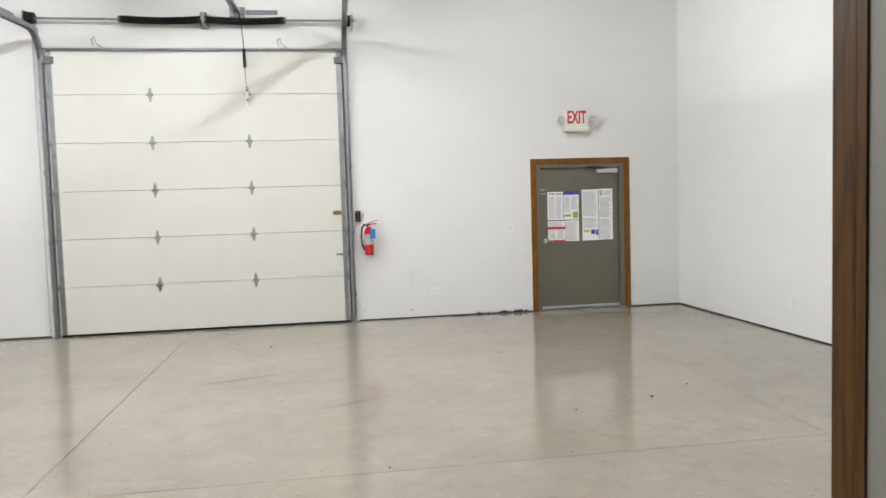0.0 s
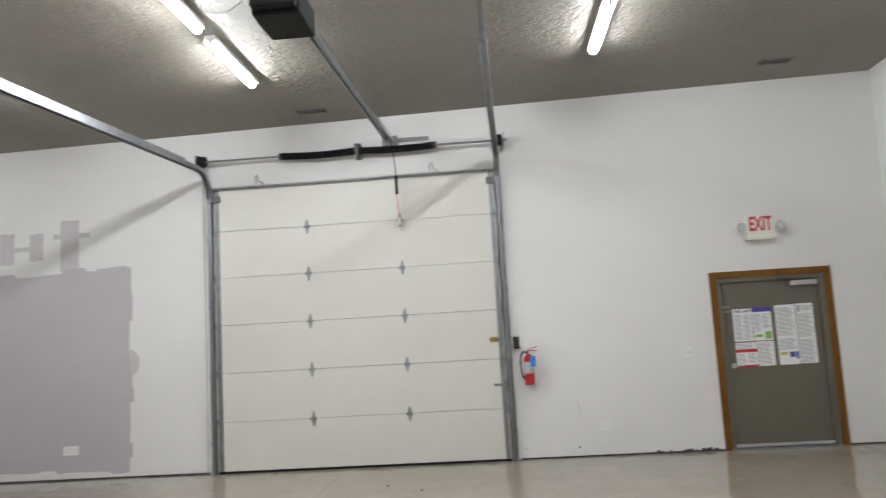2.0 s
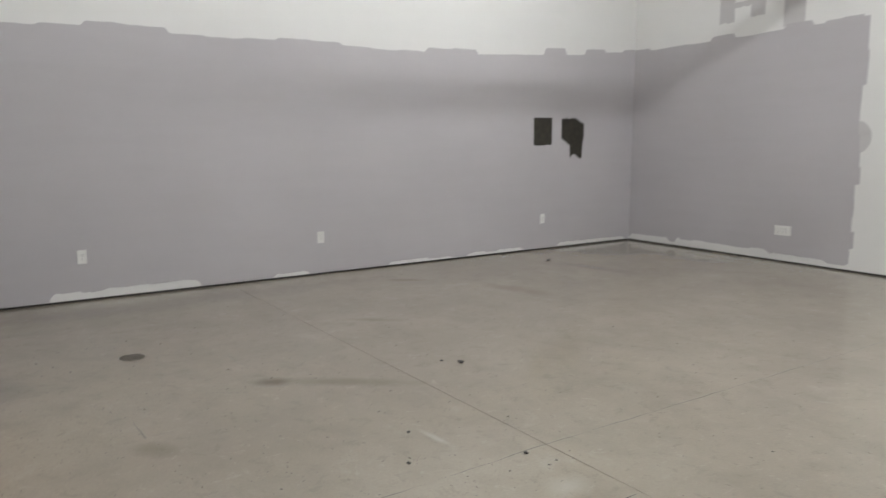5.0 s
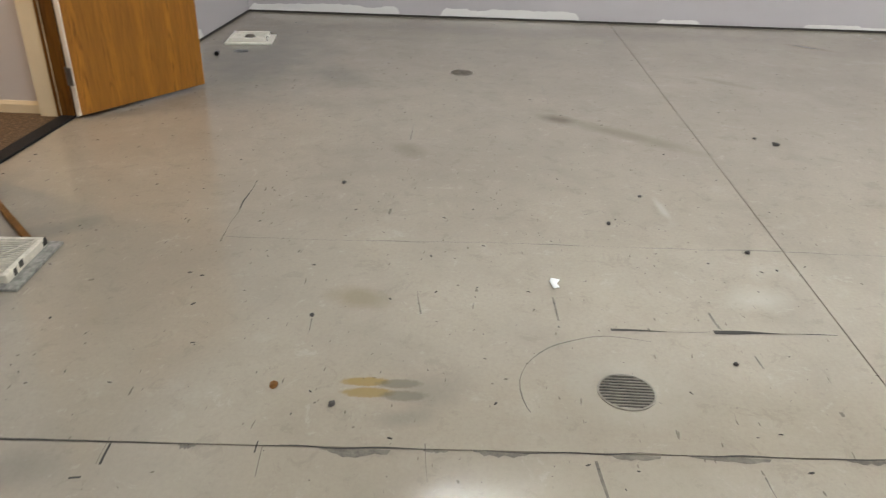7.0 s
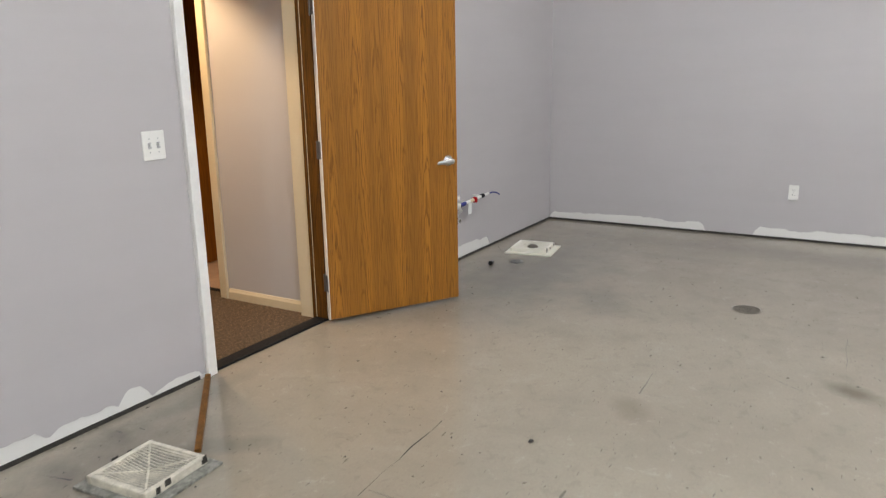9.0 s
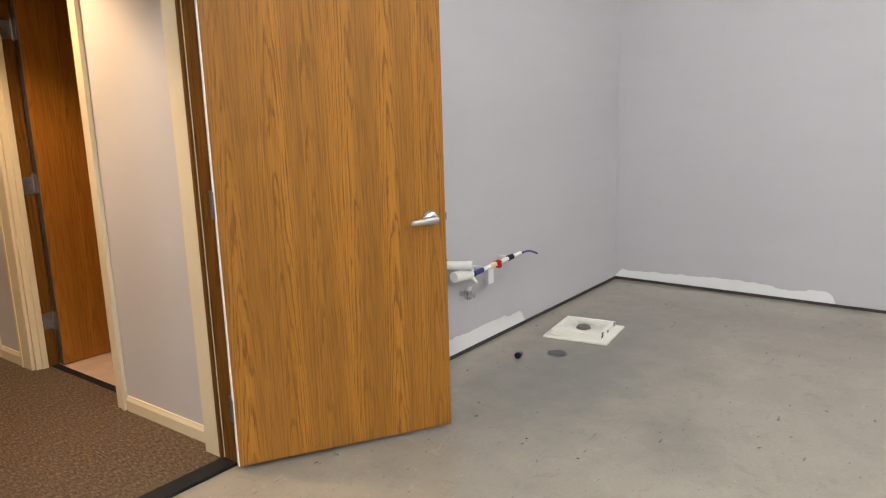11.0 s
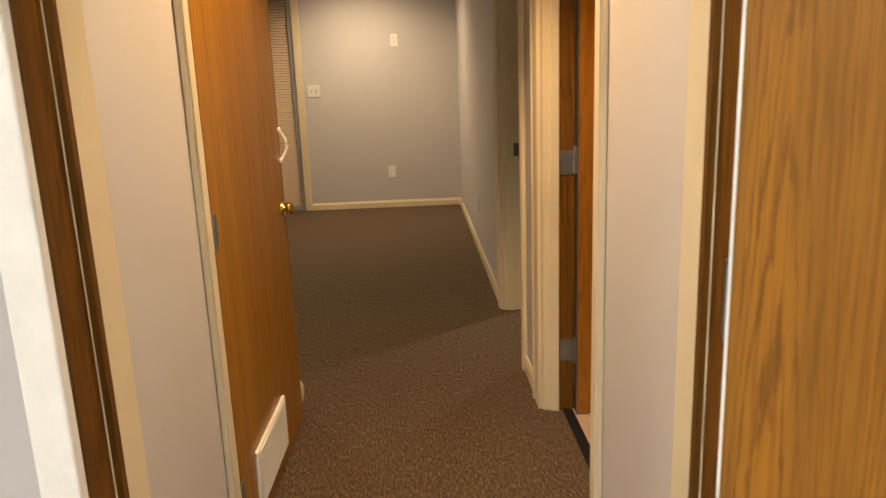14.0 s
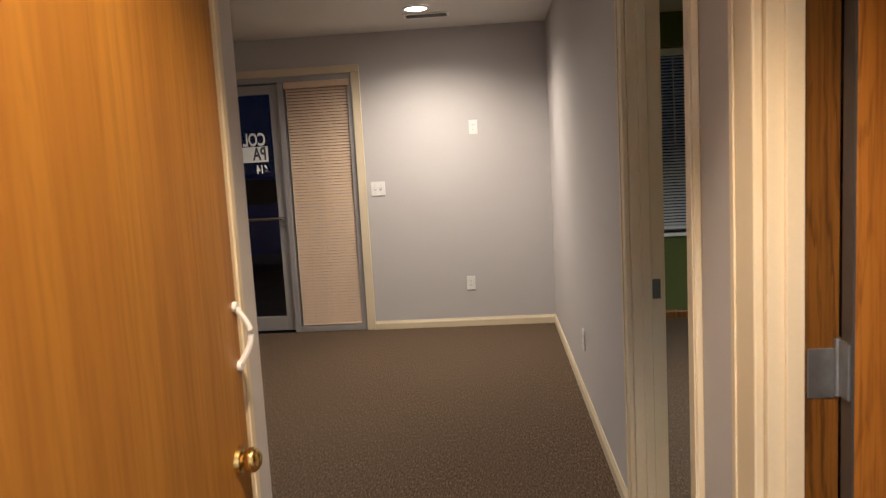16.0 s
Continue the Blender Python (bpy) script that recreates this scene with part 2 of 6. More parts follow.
def concrete():
    """Sealed, trodden concrete with oil marks, scuffs and broad darker tones."""
    m, n, l, p = material("sealed_concrete")
    geo = n.new("ShaderNodeNewGeometry")
    v = geo.outputs["Position"]
    big = noise_tex(n, l, v, 0.55, 5, 0.6)
    mid = noise_tex(n, l, v, 3.5, 6, 0.65, 0.4)
    fine = noise_tex(n, l, v, 70, 5, 0.7)
    c = ramp(n, l, big, ((0.28, (0.275, 0.238, 0.189)), (0.72, (0.36, 0.314, 0.252))))
    c = mix(n, l, ramp(n, l, mid, ((0.50, grey(0)), (0.72, grey(0.38)))), c, (0.235, 0.204, 0.16))
    c = mix(n, l, ramp(n, l, mid, ((0.22, grey(0.4)), (0.42, grey(0)))), c, (0.42, 0.39, 0.335))
    blot = noise_tex(n, l, v, 2.4, 8, 0.75, 0.5)
    c = mix(n, l, ramp(n, l, blot, ((0.50, grey(0)), (0.66, grey(0.32)))), c, (0.275, 0.245, 0.195))
    scr = n.new("ShaderNodeMapping")
    scr.inputs["Scale"].default_value = (28, 1.6, 1)
    scr.inputs["Rotation"].default_value = (0, 0, -0.5)
    l.new(v, scr.inputs[0])
    c = mix(n, l, ramp(n, l, noise_tex(n, l, scr.outputs[0], 1.0, 5, 0.75), ((0.66, grey(0)), (0.74, grey(0.4)))), c, (0.22, 0.19, 0.15))
    c = mix(n, l, ramp(n, l, fine, ((0.34, grey(0.26)), (0.58, grey(0)))), c, (0.235, 0.205, 0.16))
    st = n.new("ShaderNodeMapping")
    st.inputs["Scale"].default_value = (0.7, 5.5, 1)
    st.inputs["Rotation"].default_value = (0, 0, 0.25)
    l.new(v, st.inputs[0])
    scuff = noise_tex(n, l, st.outputs[0], 1.6, 6, 0.7)
    c = mix(n, l, ramp(n, l, scuff, ((0.60, grey(0)), (0.76, grey(0.22)))), c, (0.24, 0.205, 0.16))
    for turn, seed in ((0.9, 3.0), (-0.35, 8.0), (2.2, 15.0), (1.57, 21.0)):
        dm = n.new("ShaderNodeMapping")
        dm.inputs["Scale"].default_value = (12, 52, 1)
        dm.inputs["Rotation"].default_value = (0, 0, turn)
        dm.inputs["Location"].default_value = (seed, seed, 0)
        l.new(v, dm.inputs[0])
        dash = noise_tex(n, l, dm.outputs[0], 1.0, 2, 0.5, 0.3)
        c = mix(n, l, ramp(n, l, dash, ((0.742, grey(0)), (0.765, grey(0.7)))), c, (0.10, 0.088, 0.07))
    flake = noise_tex(n, l, v, 9, 9, 0.82, 0.6)
    c = mix(n, l, ramp(n, l, flake, ((0.555, grey(0)), (0.60, grey(0.30)))), c, (0.21, 0.182, 0.142))
    c = mix(n, l, ramp(n, l, flake, ((0.37, grey(0.30)), (0.415, grey(0)))), c, (0.43, 0.40, 0.345))
    speck = noise_tex(n, l, v, 23, 2, 0.5)
    c = mix(n, l, ramp(n, l, speck, ((0.755, grey(0)), (0.775, grey(0.6)))), c, (0.09, 0.08, 0.065))
    for x, y, rx, ry, turn, k, col in STAINS_AND_TONES:
        c = mix(n, l, maths(n, l, "MULTIPLY", ellipse(n, l, v, x, y, rx, ry, turn, 0.75 if rx > 0.03 else 0.3, 0.25 if rx > 0.03 else 0.16, 6.0 if rx > 0.03 else 40.0), k), c, col)
    l.new(c, p.inputs["Base Color"])
    r = ramp(n, l, mid, ((0.3, grey(0.06)), (0.7, grey(0.13))))
    r = mix(n, l, 0.35, r, ramp(n, l, scuff, ((0.3, grey(0.05)), (0.7, grey(0.22)))))
    l.new(r, p.inputs["Roughness"])
    p.inputs["Specular IOR Level"].default_value = 0.55
    bump(n, l, p, mix(n, l, 0.5, fine, mid), 0.014, 0.004)
    return m


def knockdown():
    """Sprayed, flattened ceiling texture."""
    m, n, l, p = material("ceiling_texture")
    v = coords(n, l)
    a = noise_tex(n, l, v, 11, 4, 0.6, 1.1)
    blob = ramp(n, l, a, ((0.44, grey(0)), (0.54, grey(1))))
    fine = noise_tex(n, l, v, 120, 3)
    big = noise_tex(n, l, v, 0.8, 3)
    l.new(ramp(n, l, big, ((0.3, (0.245, 0.222, 0.190)), (0.7, (0.285, 0.258, 0.222)))), p.inputs["Base Color"])
    p.inputs["Roughness"].default_value = 0.55
    bump(n, l, p, mix(n, l, 0.12, blob, fine), 0.9, 0.014)
    return m


def carpet():
    m, n, l, p = material("loop_carpet")
    v = coords(n, l)
    loops = noise_tex(n, l, v, 170, 4, 0.75)
    dash = noise_tex(n, l, coords(n, l, (130, 40, 1)), 1.0, 4, 0.7)
    big = noise_tex(n, l, v, 1.4, 4)
    c = ramp(n, l, dash, ((0.34, (0.024, 0.0138, 0.0066)), (0.50, (0.088, 0.053, 0.0262)), (0.66, (0.27, 0.175, 0.094))))
    c = mix(n, l, ramp(n, l, loops, ((0.35, grey(0.6)), (0.6, grey(0)))), c, (0.042, 0.026, 0.0138))
    c = mix(n, l, ramp(n, l, big, ((0.35, grey(0.3)), (0.65, grey(0)))), c, (0.085, 0.056, 0.030))
    l.new(c, p.inputs["Base Color"])
    p.inputs["Roughness"].default_value = 0.95
    bump(n, l, p, mix(n, l, 0.5, loops, dash), 0.7, 0.006)
    return m


def glow(name, colour, strength):
    m, n, l, p = material(name)
    p.inputs["Base Color"].default_value = (0.9, 0.9, 0.9, 1)
    p.inputs["Emission Color"].default_value = (*colour, 1)
    p.inputs["Emission Strength"].default_value = strength
    return m


def glass(name, tint=(1, 1, 1)):
    m, n, l, p = material(name)
    p.inputs["Base Color"].default_value = (*tint, 1)
    p.inputs["Transmission Weight"].default_value = 1.0
    p.inputs["Roughness"].default_value = 0.02
    p.inputs["IOR"].default_value = 1.45
    return m


WHITE = plaster("white_wall_paint", (0.775, 0.765, 0.742))
GREY = plaster("grey_wall_paint", (0.505, 0.480, 0.492), 0.06, 0.025)
THIN = plaster("thin_grey_paint", (0.58, 0.56, 0.555), 0.10, 0.06)
BARE = plaster("white_primer", (0.83, 0.82, 0.80))
BLACKP = simple("black_wall_paint", (0.028, 0.024, 0.016), 0.6, vary=0.4, scale=14)
LILAC = plaster("hall_wall_paint", (0.55, 0.525, 0.52))
GREEN = plaster("green_wall_paint", (0.10, 0.125, 0.030))
CEIL = knockdown()
CEIL2 = plaster("office_ceiling_paint", (0.70, 0.67, 0.62))
FLOOR = concrete()
CARPET = carpet()
TILE = simple("peach_floor_tile", (0.50, 0.36, 0.27), 0.45, vary=0.15, scale=9)
OAK = oak("oak_veneer")
OAK2 = oak("golden_oak_veneer", 0.66, 0.28, 0.6, (0.30, 0.125, 0.018), (0.56, 0.255, 0.032), (0.43, 0.180, 0.025), 0.3)
OAK3 = oak("red_oak_veneer", 1.0, 0.30, 0.7, (0.13, 0.045, 0.008), (0.40, 0.155, 0.020), (0.32, 0.118, 0.015), 0.55)
BROWN = oak("brown_jamb_stain", 0.44, 0.35, 0.5)
TRIMBROWN = oak("brown_wood_trim", 0.60, 0.42, 0.4)
CREAM = simple("cream_trim_paint", (0.70, 0.60, 0.42), 0.42, vary=0.05, scale=3, relief=0.05)
WTRIM = simple("white_trim_paint", (0.82, 0.81, 0.78), 0.45, vary=0.07, scale=9, grain=60, relief=0.25)
ENAMEL = simple("cream_white_enamel", (0.68, 0.665, 0.605), 0.36, vary=0.03, scale=2, grain=160, relief=0.06)
GALV = simple("galvanised_steel", (0.30, 0.31, 0.32), 0.36, 0.85, vary=0.22, scale=14)
GRATE = simple("worn_grate_iron", (0.25, 0.225, 0.19), 0.5, 0.5, vary=0.25, scale=20)
STEELD = simple("dark_steel", (0.16, 0.16, 0.16), 0.42, 0.8, vary=0.2)
CHROME = simple("satin_chrome", (0.66, 0.66, 0.66), 0.22, 1.0, vary=0.06)
SATIN = simple("worn_satin_steel", (0.44, 0.44, 0.44), 0.30, 1.0, vary=0.08)
BRASS = simple("polished_brass", (0.72, 0.50, 0.18), 0.18, 1.0, vary=0.08)
ALU = simple("brushed_aluminium", (0.50, 0.49, 0.50), 0.42, 0.55, vary=0.07, scale=3)
BLACK = simple("black_rubber", (0.010, 0.010, 0.011), 0.6, vary=0.3)
BLACK.node_tree.nodes["Principled BSDF"].inputs["Specular IOR Level"].default_value = 0.18
DARK = simple("dark_joint_grime", (0.035, 0.031, 0.026), 0.8, vary=0.4, scale=20)
SPALL = simple("broken_concrete", (0.135, 0.118, 0.095), 0.85, vary=0.35, scale=30, relief=0.5)
FRAMEGREY = simple("grey_frame_paint", (0.40, 0.385, 0.34), 0.45, vary=0.08, scale=5)
OLIVE = simple("taupe_door_paint", (0.135, 0.120, 0.090), 0.40, vary=0.07, scale=2.5)
PLASTIC = simple("white_plastic", (0.80, 0.79, 0.76), 0.32, vary=0.03, relief=0.0)
IVORY = simple("ivory_plastic", (0.78, 0.75, 0.66), 0.35, vary=0.04, relief=0.0)
RED = simple("red_enamel", (0.50, 0.012, 0.016), 0.25, vary=0.08, coat=0.4)
BLUE = simple("blue_tag", (0.03, 0.22, 0.60), 0.5, vary=0.08)
NAVY = simple("blue_tape", (0.015, 0.022, 0.17), 0.35, vary=0.15)
PAPER = simple("poster_paper", (0.80, 0.80, 0.79), 0.55, vary=0.03, relief=0.0)
INK = simple("black_ink", (0.05, 0.05, 0.06), 0.6, vary=0.1, relief=0.0)
INKGREY = simple("grey_print", (0.42, 0.42, 0.43), 0.6, vary=0.25, scale=40, relief=0.0)
INKRED = simple("red_print", (0.55, 0.03, 0.06), 0.55, vary=0.1, relief=0.0)
INKBLUE = simple("blue_print", (0.06, 0.06, 0.32), 0.55, vary=0.1, relief=0.0)
INKGREEN = simple("green_print", (0.22, 0.42, 0.08), 0.55, vary=0.2, relief=0.0)
YELLOW = simple("yellow_print", (0.55, 0.46, 0.10), 0.55, vary=0.1, relief=0.0)
GRIMY = simple("grimy_white_plastic", (0.60, 0.56, 0.47), 0.55, vary=0.30, scale=22, grain=140, relief=0.3)
GRIME = simple("flaking_grime", (0.22, 0.215, 0.19), 0.8, vary=0.5, scale=40, relief=0.5)
BEIGE = simple("beige_blind_slat", (0.74, 0.56, 0.40), 0.48, vary=0.04, relief=0.0)
SLATW = simple("white_blind_slat", (0.80, 0.80, 0.80), 0.45, vary=0.04, relief=0.0)
STICK = oak("stained_stick", 0.55, 0.5, 0.6)
PIPE = simple("white_pvc", (0.80, 0.79, 0.75), 0.3, vary=0.06, scale=12)
COPPERC = simple("cream_pipe", (0.70, 0.55, 0.36), 0.4, vary=0.08)
TUBES = {x: glow("lit_tube", (0.925, 0.975, 1.03), g) for x, g in TUBE_GLOW.items()}
CAN = glow("warm_lamp", (1.0, 0.80, 0.58), LAMP_GLOW)
GLASS = glass("clear_glass")
NIGHT = simple("night_asphalt", (0.045, 0.045, 0.05), 0.8, vary=0.3, scale=3)
CARBLUE = simple("blue_car_paint", (0.03, 0.07, 0.55), 0.25, 0.3, vary=0.05, coat=0.6)


# ---------------- mesh helpers ----------------
def bx(bm, x0, y0, z0, x1, y1, z1, bevel=0.0):
    r = bmesh.ops.create_cube(bm, size=1)
    for v in r["verts"]:
        v.co = Vector(((x0 + x1) / 2 + v.co.x * (x1 - x0), (y0 + y1) / 2 + v.co.y * (y1 - y0), (z0 + z1) / 2 + v.co.z * (z1 - z0)))
    if bevel:
        edges = {e for v in r["verts"] for e in v.link_edges}
        bmesh.ops.bevel(bm, geom=list(edges), offset=bevel, segments=2, affect="EDGES", profile=0.5)
    return bm


def rod(bm, a, b, r, r2=None, seg=14):
    a, b = Vector(a), Vector(b)
    m = Matrix.Translation((a + b) / 2) @ (b - a).to_track_quat("Z", "Y").to_matrix().to_4x4()
    bmesh.ops.create_cone(bm, cap_ends=True, segments=seg, radius1=r, radius2=r if r2 is None else r2, depth=(b - a).length, matrix=m)
    return bm


def sweep(bm, pts, r, seg=8):
    """A round bar along a line of points."""
    pts = [Vector(p) for p in pts]
    rings = []
    for i, p in enumerate(pts):
        d = (pts[min(i + 1, len(pts) - 1)] - pts[max(i - 1, 0)]).normalized()
        q = d.to_track_quat("Z", "Y")
        rings.append([bm.verts.new(p + q @ Vector((r * math.cos(k * math.tau / seg), r * math.sin(k * math.tau / seg), 0))) for k in range(seg)])
    for s, t in zip(rings, rings[1:]):
        for k in range(seg):
            bm.faces.new((s[k], s[(k + 1) % seg], t[(k + 1) % seg], t[k]))
    bm.faces.new(rings[0][::-1])
    bm.faces.new(rings[-1])
    return bm


def strip(bm, profile, a, b):
    """A profile (pairs across u, v) drawn out from a to b; u is level and square to the run, v the third way."""
    a, b = Vector(a), Vector(b)
    d = (b - a).normalized()
    up = Vector((0, 0, 1)) if abs(d.z) < 0.9 else Vector((0, 1, 0))
    u = d.cross(up).normalized()
    w = u.cross(d).normalized()
    ends = [[bm.verts.new(q + u * x + w * y) for x, y in profile] for q in (a, b)]
    k = len(profile)
    for i in range(k):
        bm.faces.new((ends[0][i], ends[0][(i + 1) % k], ends[1][(i + 1) % k], ends[1][i]))
    bm.faces.new(ends[0][::-1])
    bm.faces.new(ends[1])
    return bm


def mesh_of(name, bm, mat, smooth=False):
    bmesh.ops.recalc_face_normals(bm, faces=bm.faces)
    me = bpy.data.meshes.new(name)
    bm.to_mesh(me)
    bm.free()
    me.materials.append(mat)
    if smooth:
        for f in me.polygons:
            f.use_smooth = True
        me.set_sharp_from_angle(angle=radians(40))
    return me


def solid(name, bm, mat, label="", category="", group="", kind="structure", smooth=False):
    """A top-level thing that is one mesh."""
    return tagged(new(name, mesh_of(name, bm, mat, smooth)), label, category, group, kind)


BASE = {}


def thing(name, m, label, category, group="", kind=""):
    """An Empty at the thing's base. m: a place (x, y, z) or a pose; parts are then given in the world or in the pose's own axes."""
    ob = new(name)
    local = isinstance(m, Matrix)
    ob.matrix_basis = m if local else Matrix.Translation(m)
    ob.empty_display_size = 0.05
    BASE[ob.name] = Vector((0, 0, 0)) if local else Vector(m)
    return tagged(ob, label, category, group, kind)


def part(name, bm, mat, parent, label="", smooth=False):
    base = BASE.get(parent.name, Vector((0, 0, 0)))
    bmesh.ops.translate(bm, verts=bm.verts, vec=-base)
    ob = new(name, mesh_of(name, bm, mat, smooth))
    ob.parent = parent
    BASE[ob.name] = base
    if label:
        ob["label"] = label
    return ob


def N():
    return bmesh.new()


def casing_profile(w, d):
    return ((0, 0), (w, 0), (w, d * 0.55), (w * 0.8, d), (w * 0.25, d * 0.9), (0, d * 0.5))


# ---------------- workshop shell ----------------
def wall_along_x(name, y0, y1, x0, x1, z1, holes, mat, label):
    """A wall that runs east to west, with openings (x0, x1, z0, z1) in order of x."""
    bm = N()
    x = x0
    for a, b, c, d in holes:
        bx(bm, x, y0, 0, a, y1, z1)
        bx(bm, a, y0, d, b, y1, z1)
        if c > 0:
            bx(bm, a, y0, 0, b, y1, c)
        x = b
    bx(bm, x, y0, 0, x1, y1, z1)
    return solid(name, bm, mat, label, "wall")


def wall_along_y(name, x0, x1, y0, y1, z1, holes, mat, label):
    bm = N()
    y = y0
    for a, b, c, d in holes:
        bx(bm, x0, y, 0, x1, a, z1)
        bx(bm, x0, a, d, x1, b, z1)
        y = b
    bx(bm, x0, y, 0, x1, y1, z1)
    return solid(name, bm, mat, label, "wall")


wall_along_x("wall_north", YN, YN + 0.2, XW - 0.2, XE + 0.2, ZT, [(-2.80, 0.81, 0, 3.66), (3.545, 4.855, 0, 2.095)], WHITE, "white painted drywall with scuffs above the concrete floor")
wall_along_y("wall_west", XW - 0.2, XW, YS2, YN, ZT, [], WHITE, "white drywall, its lower half painted grey")
wall_along_y("wall_east", XE, XE + 0.2, YS2, YN, ZT, [], WHITE, "plain white drywall with one outlet")
wall_along_x("wall_south", YS2, YS, XW, XE, ZT, [(-3.745, -2.812, 0, 2.07), (0.12, 1.20, 0, 2.07)], WHITE, "drywall with a doorway to the carpeted hall")
bm = bx(N(), XW - 0.2, YS2, 0, XE + 0.2, YN + 0.2, 0.15)
for v in bm.verts:
    v.co.z += zc(v.co.x)
solid("ceiling", bm, CEIL, "off-white ceiling with a coarse knockdown texture", "ceiling")

# the floor: a dark bed with slabs parted by saw-cut joints
bed = solid("floor", bx(N(), XW - 0.2, YS2, -0.25, XE + 0.2, YN + 0.2, -0.02), DARK, "sealed grey-beige concrete slab with stains and saw cuts", "floor")
cuts_x, cuts_y = (XW, -1.19, 3.85, XE), (YS2, 5.14, YN + 0.02)


def joint_x(y):
    """The saw cut by the drain, a little askew to the walls."""
    return -1.107 - 0.0447 * (y - 2.3)


def joint_east_x(y):
    """The saw cut that runs towards the exit door."""
    return 3.80 + 0.033 * (y - 5.14)


for i in range(3):
    for j in range(2):
        g = 0.0024
        bm = bx(N(), cuts_x[i] + (g if i else -0.05), cuts_y[j] + (g if j else 0.0), -0.12, cuts_x[i + 1] - (g if i < 2 else -0.05), cuts_y[j + 1] - (g if j < 1 else 0), 0.0, 0.0)
        for v in bm.verts:
            if j == 0 and abs(v.co.x + 1.19) < 0.01:
                v.co.x += joint_x(v.co.y) + 1.19
            if j == 1 and abs(v.co.x - 3.85) < 0.01:
                v.co.x += joint_east_x(v.co.y) - 3.85
        part("slab", bm, FLOOR, bed)


def ragged(seed, u, step, amp):
    """A painter's uneven edge: short level strokes with soft ends."""
    k = math.floor(u / step)
    def lvl(i):
        return (math.sin(i * 12.9898 + seed * 78.233) * 43758.5453) % 1.0 - 0.5
    f = u / step - k
    e = 0.0 if f < 0.86 else (f - 0.86) / 0.14
    e = e * e * (3 - 2 * e)
    return amp * ((1 - e) * lvl(k) + e * lvl(k + 1)) + 0.006 * noise.noise((u * 9, seed, 0)) + 0.003 * noise.noise((u * 60, seed, 3))


def sheet(name, origin, u_way, out, u0, u1, low, high, mat, label, lift=0.003, du=0.02, category="wall paint"):
    """A skin of paint on a wall, between two edges that are functions of the way along it."""
    o, a, b = Vector(origin), Vector(u_way), Vector(out)
    bm = N()
    n = max(2, round((u1 - u0) / du))
    rows = []
    for i in range(n + 1):
        u = u0 + (u1 - u0) * i / n
        z0, z1 = low(u), high(u)
        if z1 < z0 + 0.002:
            z1 = z0 + 0.002
        p, q = o + a * u + b * lift, o + a * u
        rows.append([bm.verts.new(v) for v in (Vector((q.x, q.y, z0)), Vector((p.x, p.y, z0)), Vector((p.x, p.y, z1)), Vector((q.x, q.y, z1)))])
    for r, s in zip(rows, rows[1:]):
        for k in range(3):
            bm.faces.new((r[k], r[k + 1], s[k + 1], s[k]))
    bm.faces.new(rows[0][::-1])
    bm.faces.new(rows[-1])
    return solid(name, bm, mat, label, category)


def bumps(u, spans):
    """The tallest of some unpainted spans (from, to, height) at u, with ragged tops."""
    z = 0.0
    for a, b, h in spans:
        if a < u < b:
            e = min(1.0, (u - a) / 0.05, (b - u) / 0.05)
            z = max(z, h * (0.35 + 0.65 * e) + ragged(a * 3, u, 0.21, 0.022) + 0.008 * noise.noise((u * 25, a, 1)))
    return z


W_BARE = ((1.6, 3.09, 0.068), (3.50, 4.85, 0.068), (5.6, 6.0, 0.03), (7.0, 7.9, 0.03), (8.1, 9.0, 0.035), (9.6, 10.9, 0.045))
sheet("wall_west_paint", (XW, 0, 0), (0, 1, 0), (1, 0, 0), YS + 0.002, YN - 0.004,
      lambda u: 0.022 + max(0.0, bumps(u, W_BARE)), lambda u: 2.492 + 0.06 * max(0, u - 8.2) + ragged(3, u, 0.36, 0.095), GREY, "lilac-grey paint with a ragged cut-in edge over white drywall")
N_BARE = ((-7.2, -6.5, 0.05), (-6.4, -5.0, 0.06), (-5.0, -4.3, 0.035))


def n_high(u):
    z = 2.67 + 0.025 * (u + 7.2) + ragged(7, u, 0.33, 0.075)
    return z if u < -4.5 else max(z, 2.735)


sheet("wall_north_paint", (0, YN, 0), (1, 0, 0), (0, -1, 0), XW + 0.004, -4.085, lambda u: 0.06 + max(0.0, bumps(u, N_BARE)), n_high, GREY, "lilac-grey paint patch ending in roller marks")
# its ragged upright edge and roller blob
for k in range(15):
    z0 = 0.09 + 0.176 * k
    w = 0.035 + 0.055 * ((math.sin(k * 91.7) * 431.3) % 1.0)
    sheet("paint_edge", (0, YN, 0), (1, 0, 0), (0, -1, 0), -4.10, -4.085 + w, lambda u, z0=z0: z0 - 0.01, lambda u, z0=z0: z0 + 0.178, GREY, "lilac-grey roller edge on white drywall", 0.0026)
bm = N()
bmesh.ops.create_circle(bm, cap_ends=True, segments=22, radius=0.17, matrix=Matrix.Translation((-4.045, YN - 0.0022, 1.47)) @ Matrix.Rotation(radians(90), 4, "X") @ Matrix.Diagonal((0.8, 1, 1, 1)))
for v in bm.verts:
    v.co.x += 0.012 * noise.noise(v.co * 11)
solid("paint_blob", bm, THIN, "thin grey roller blob on white drywall", "wall paint")
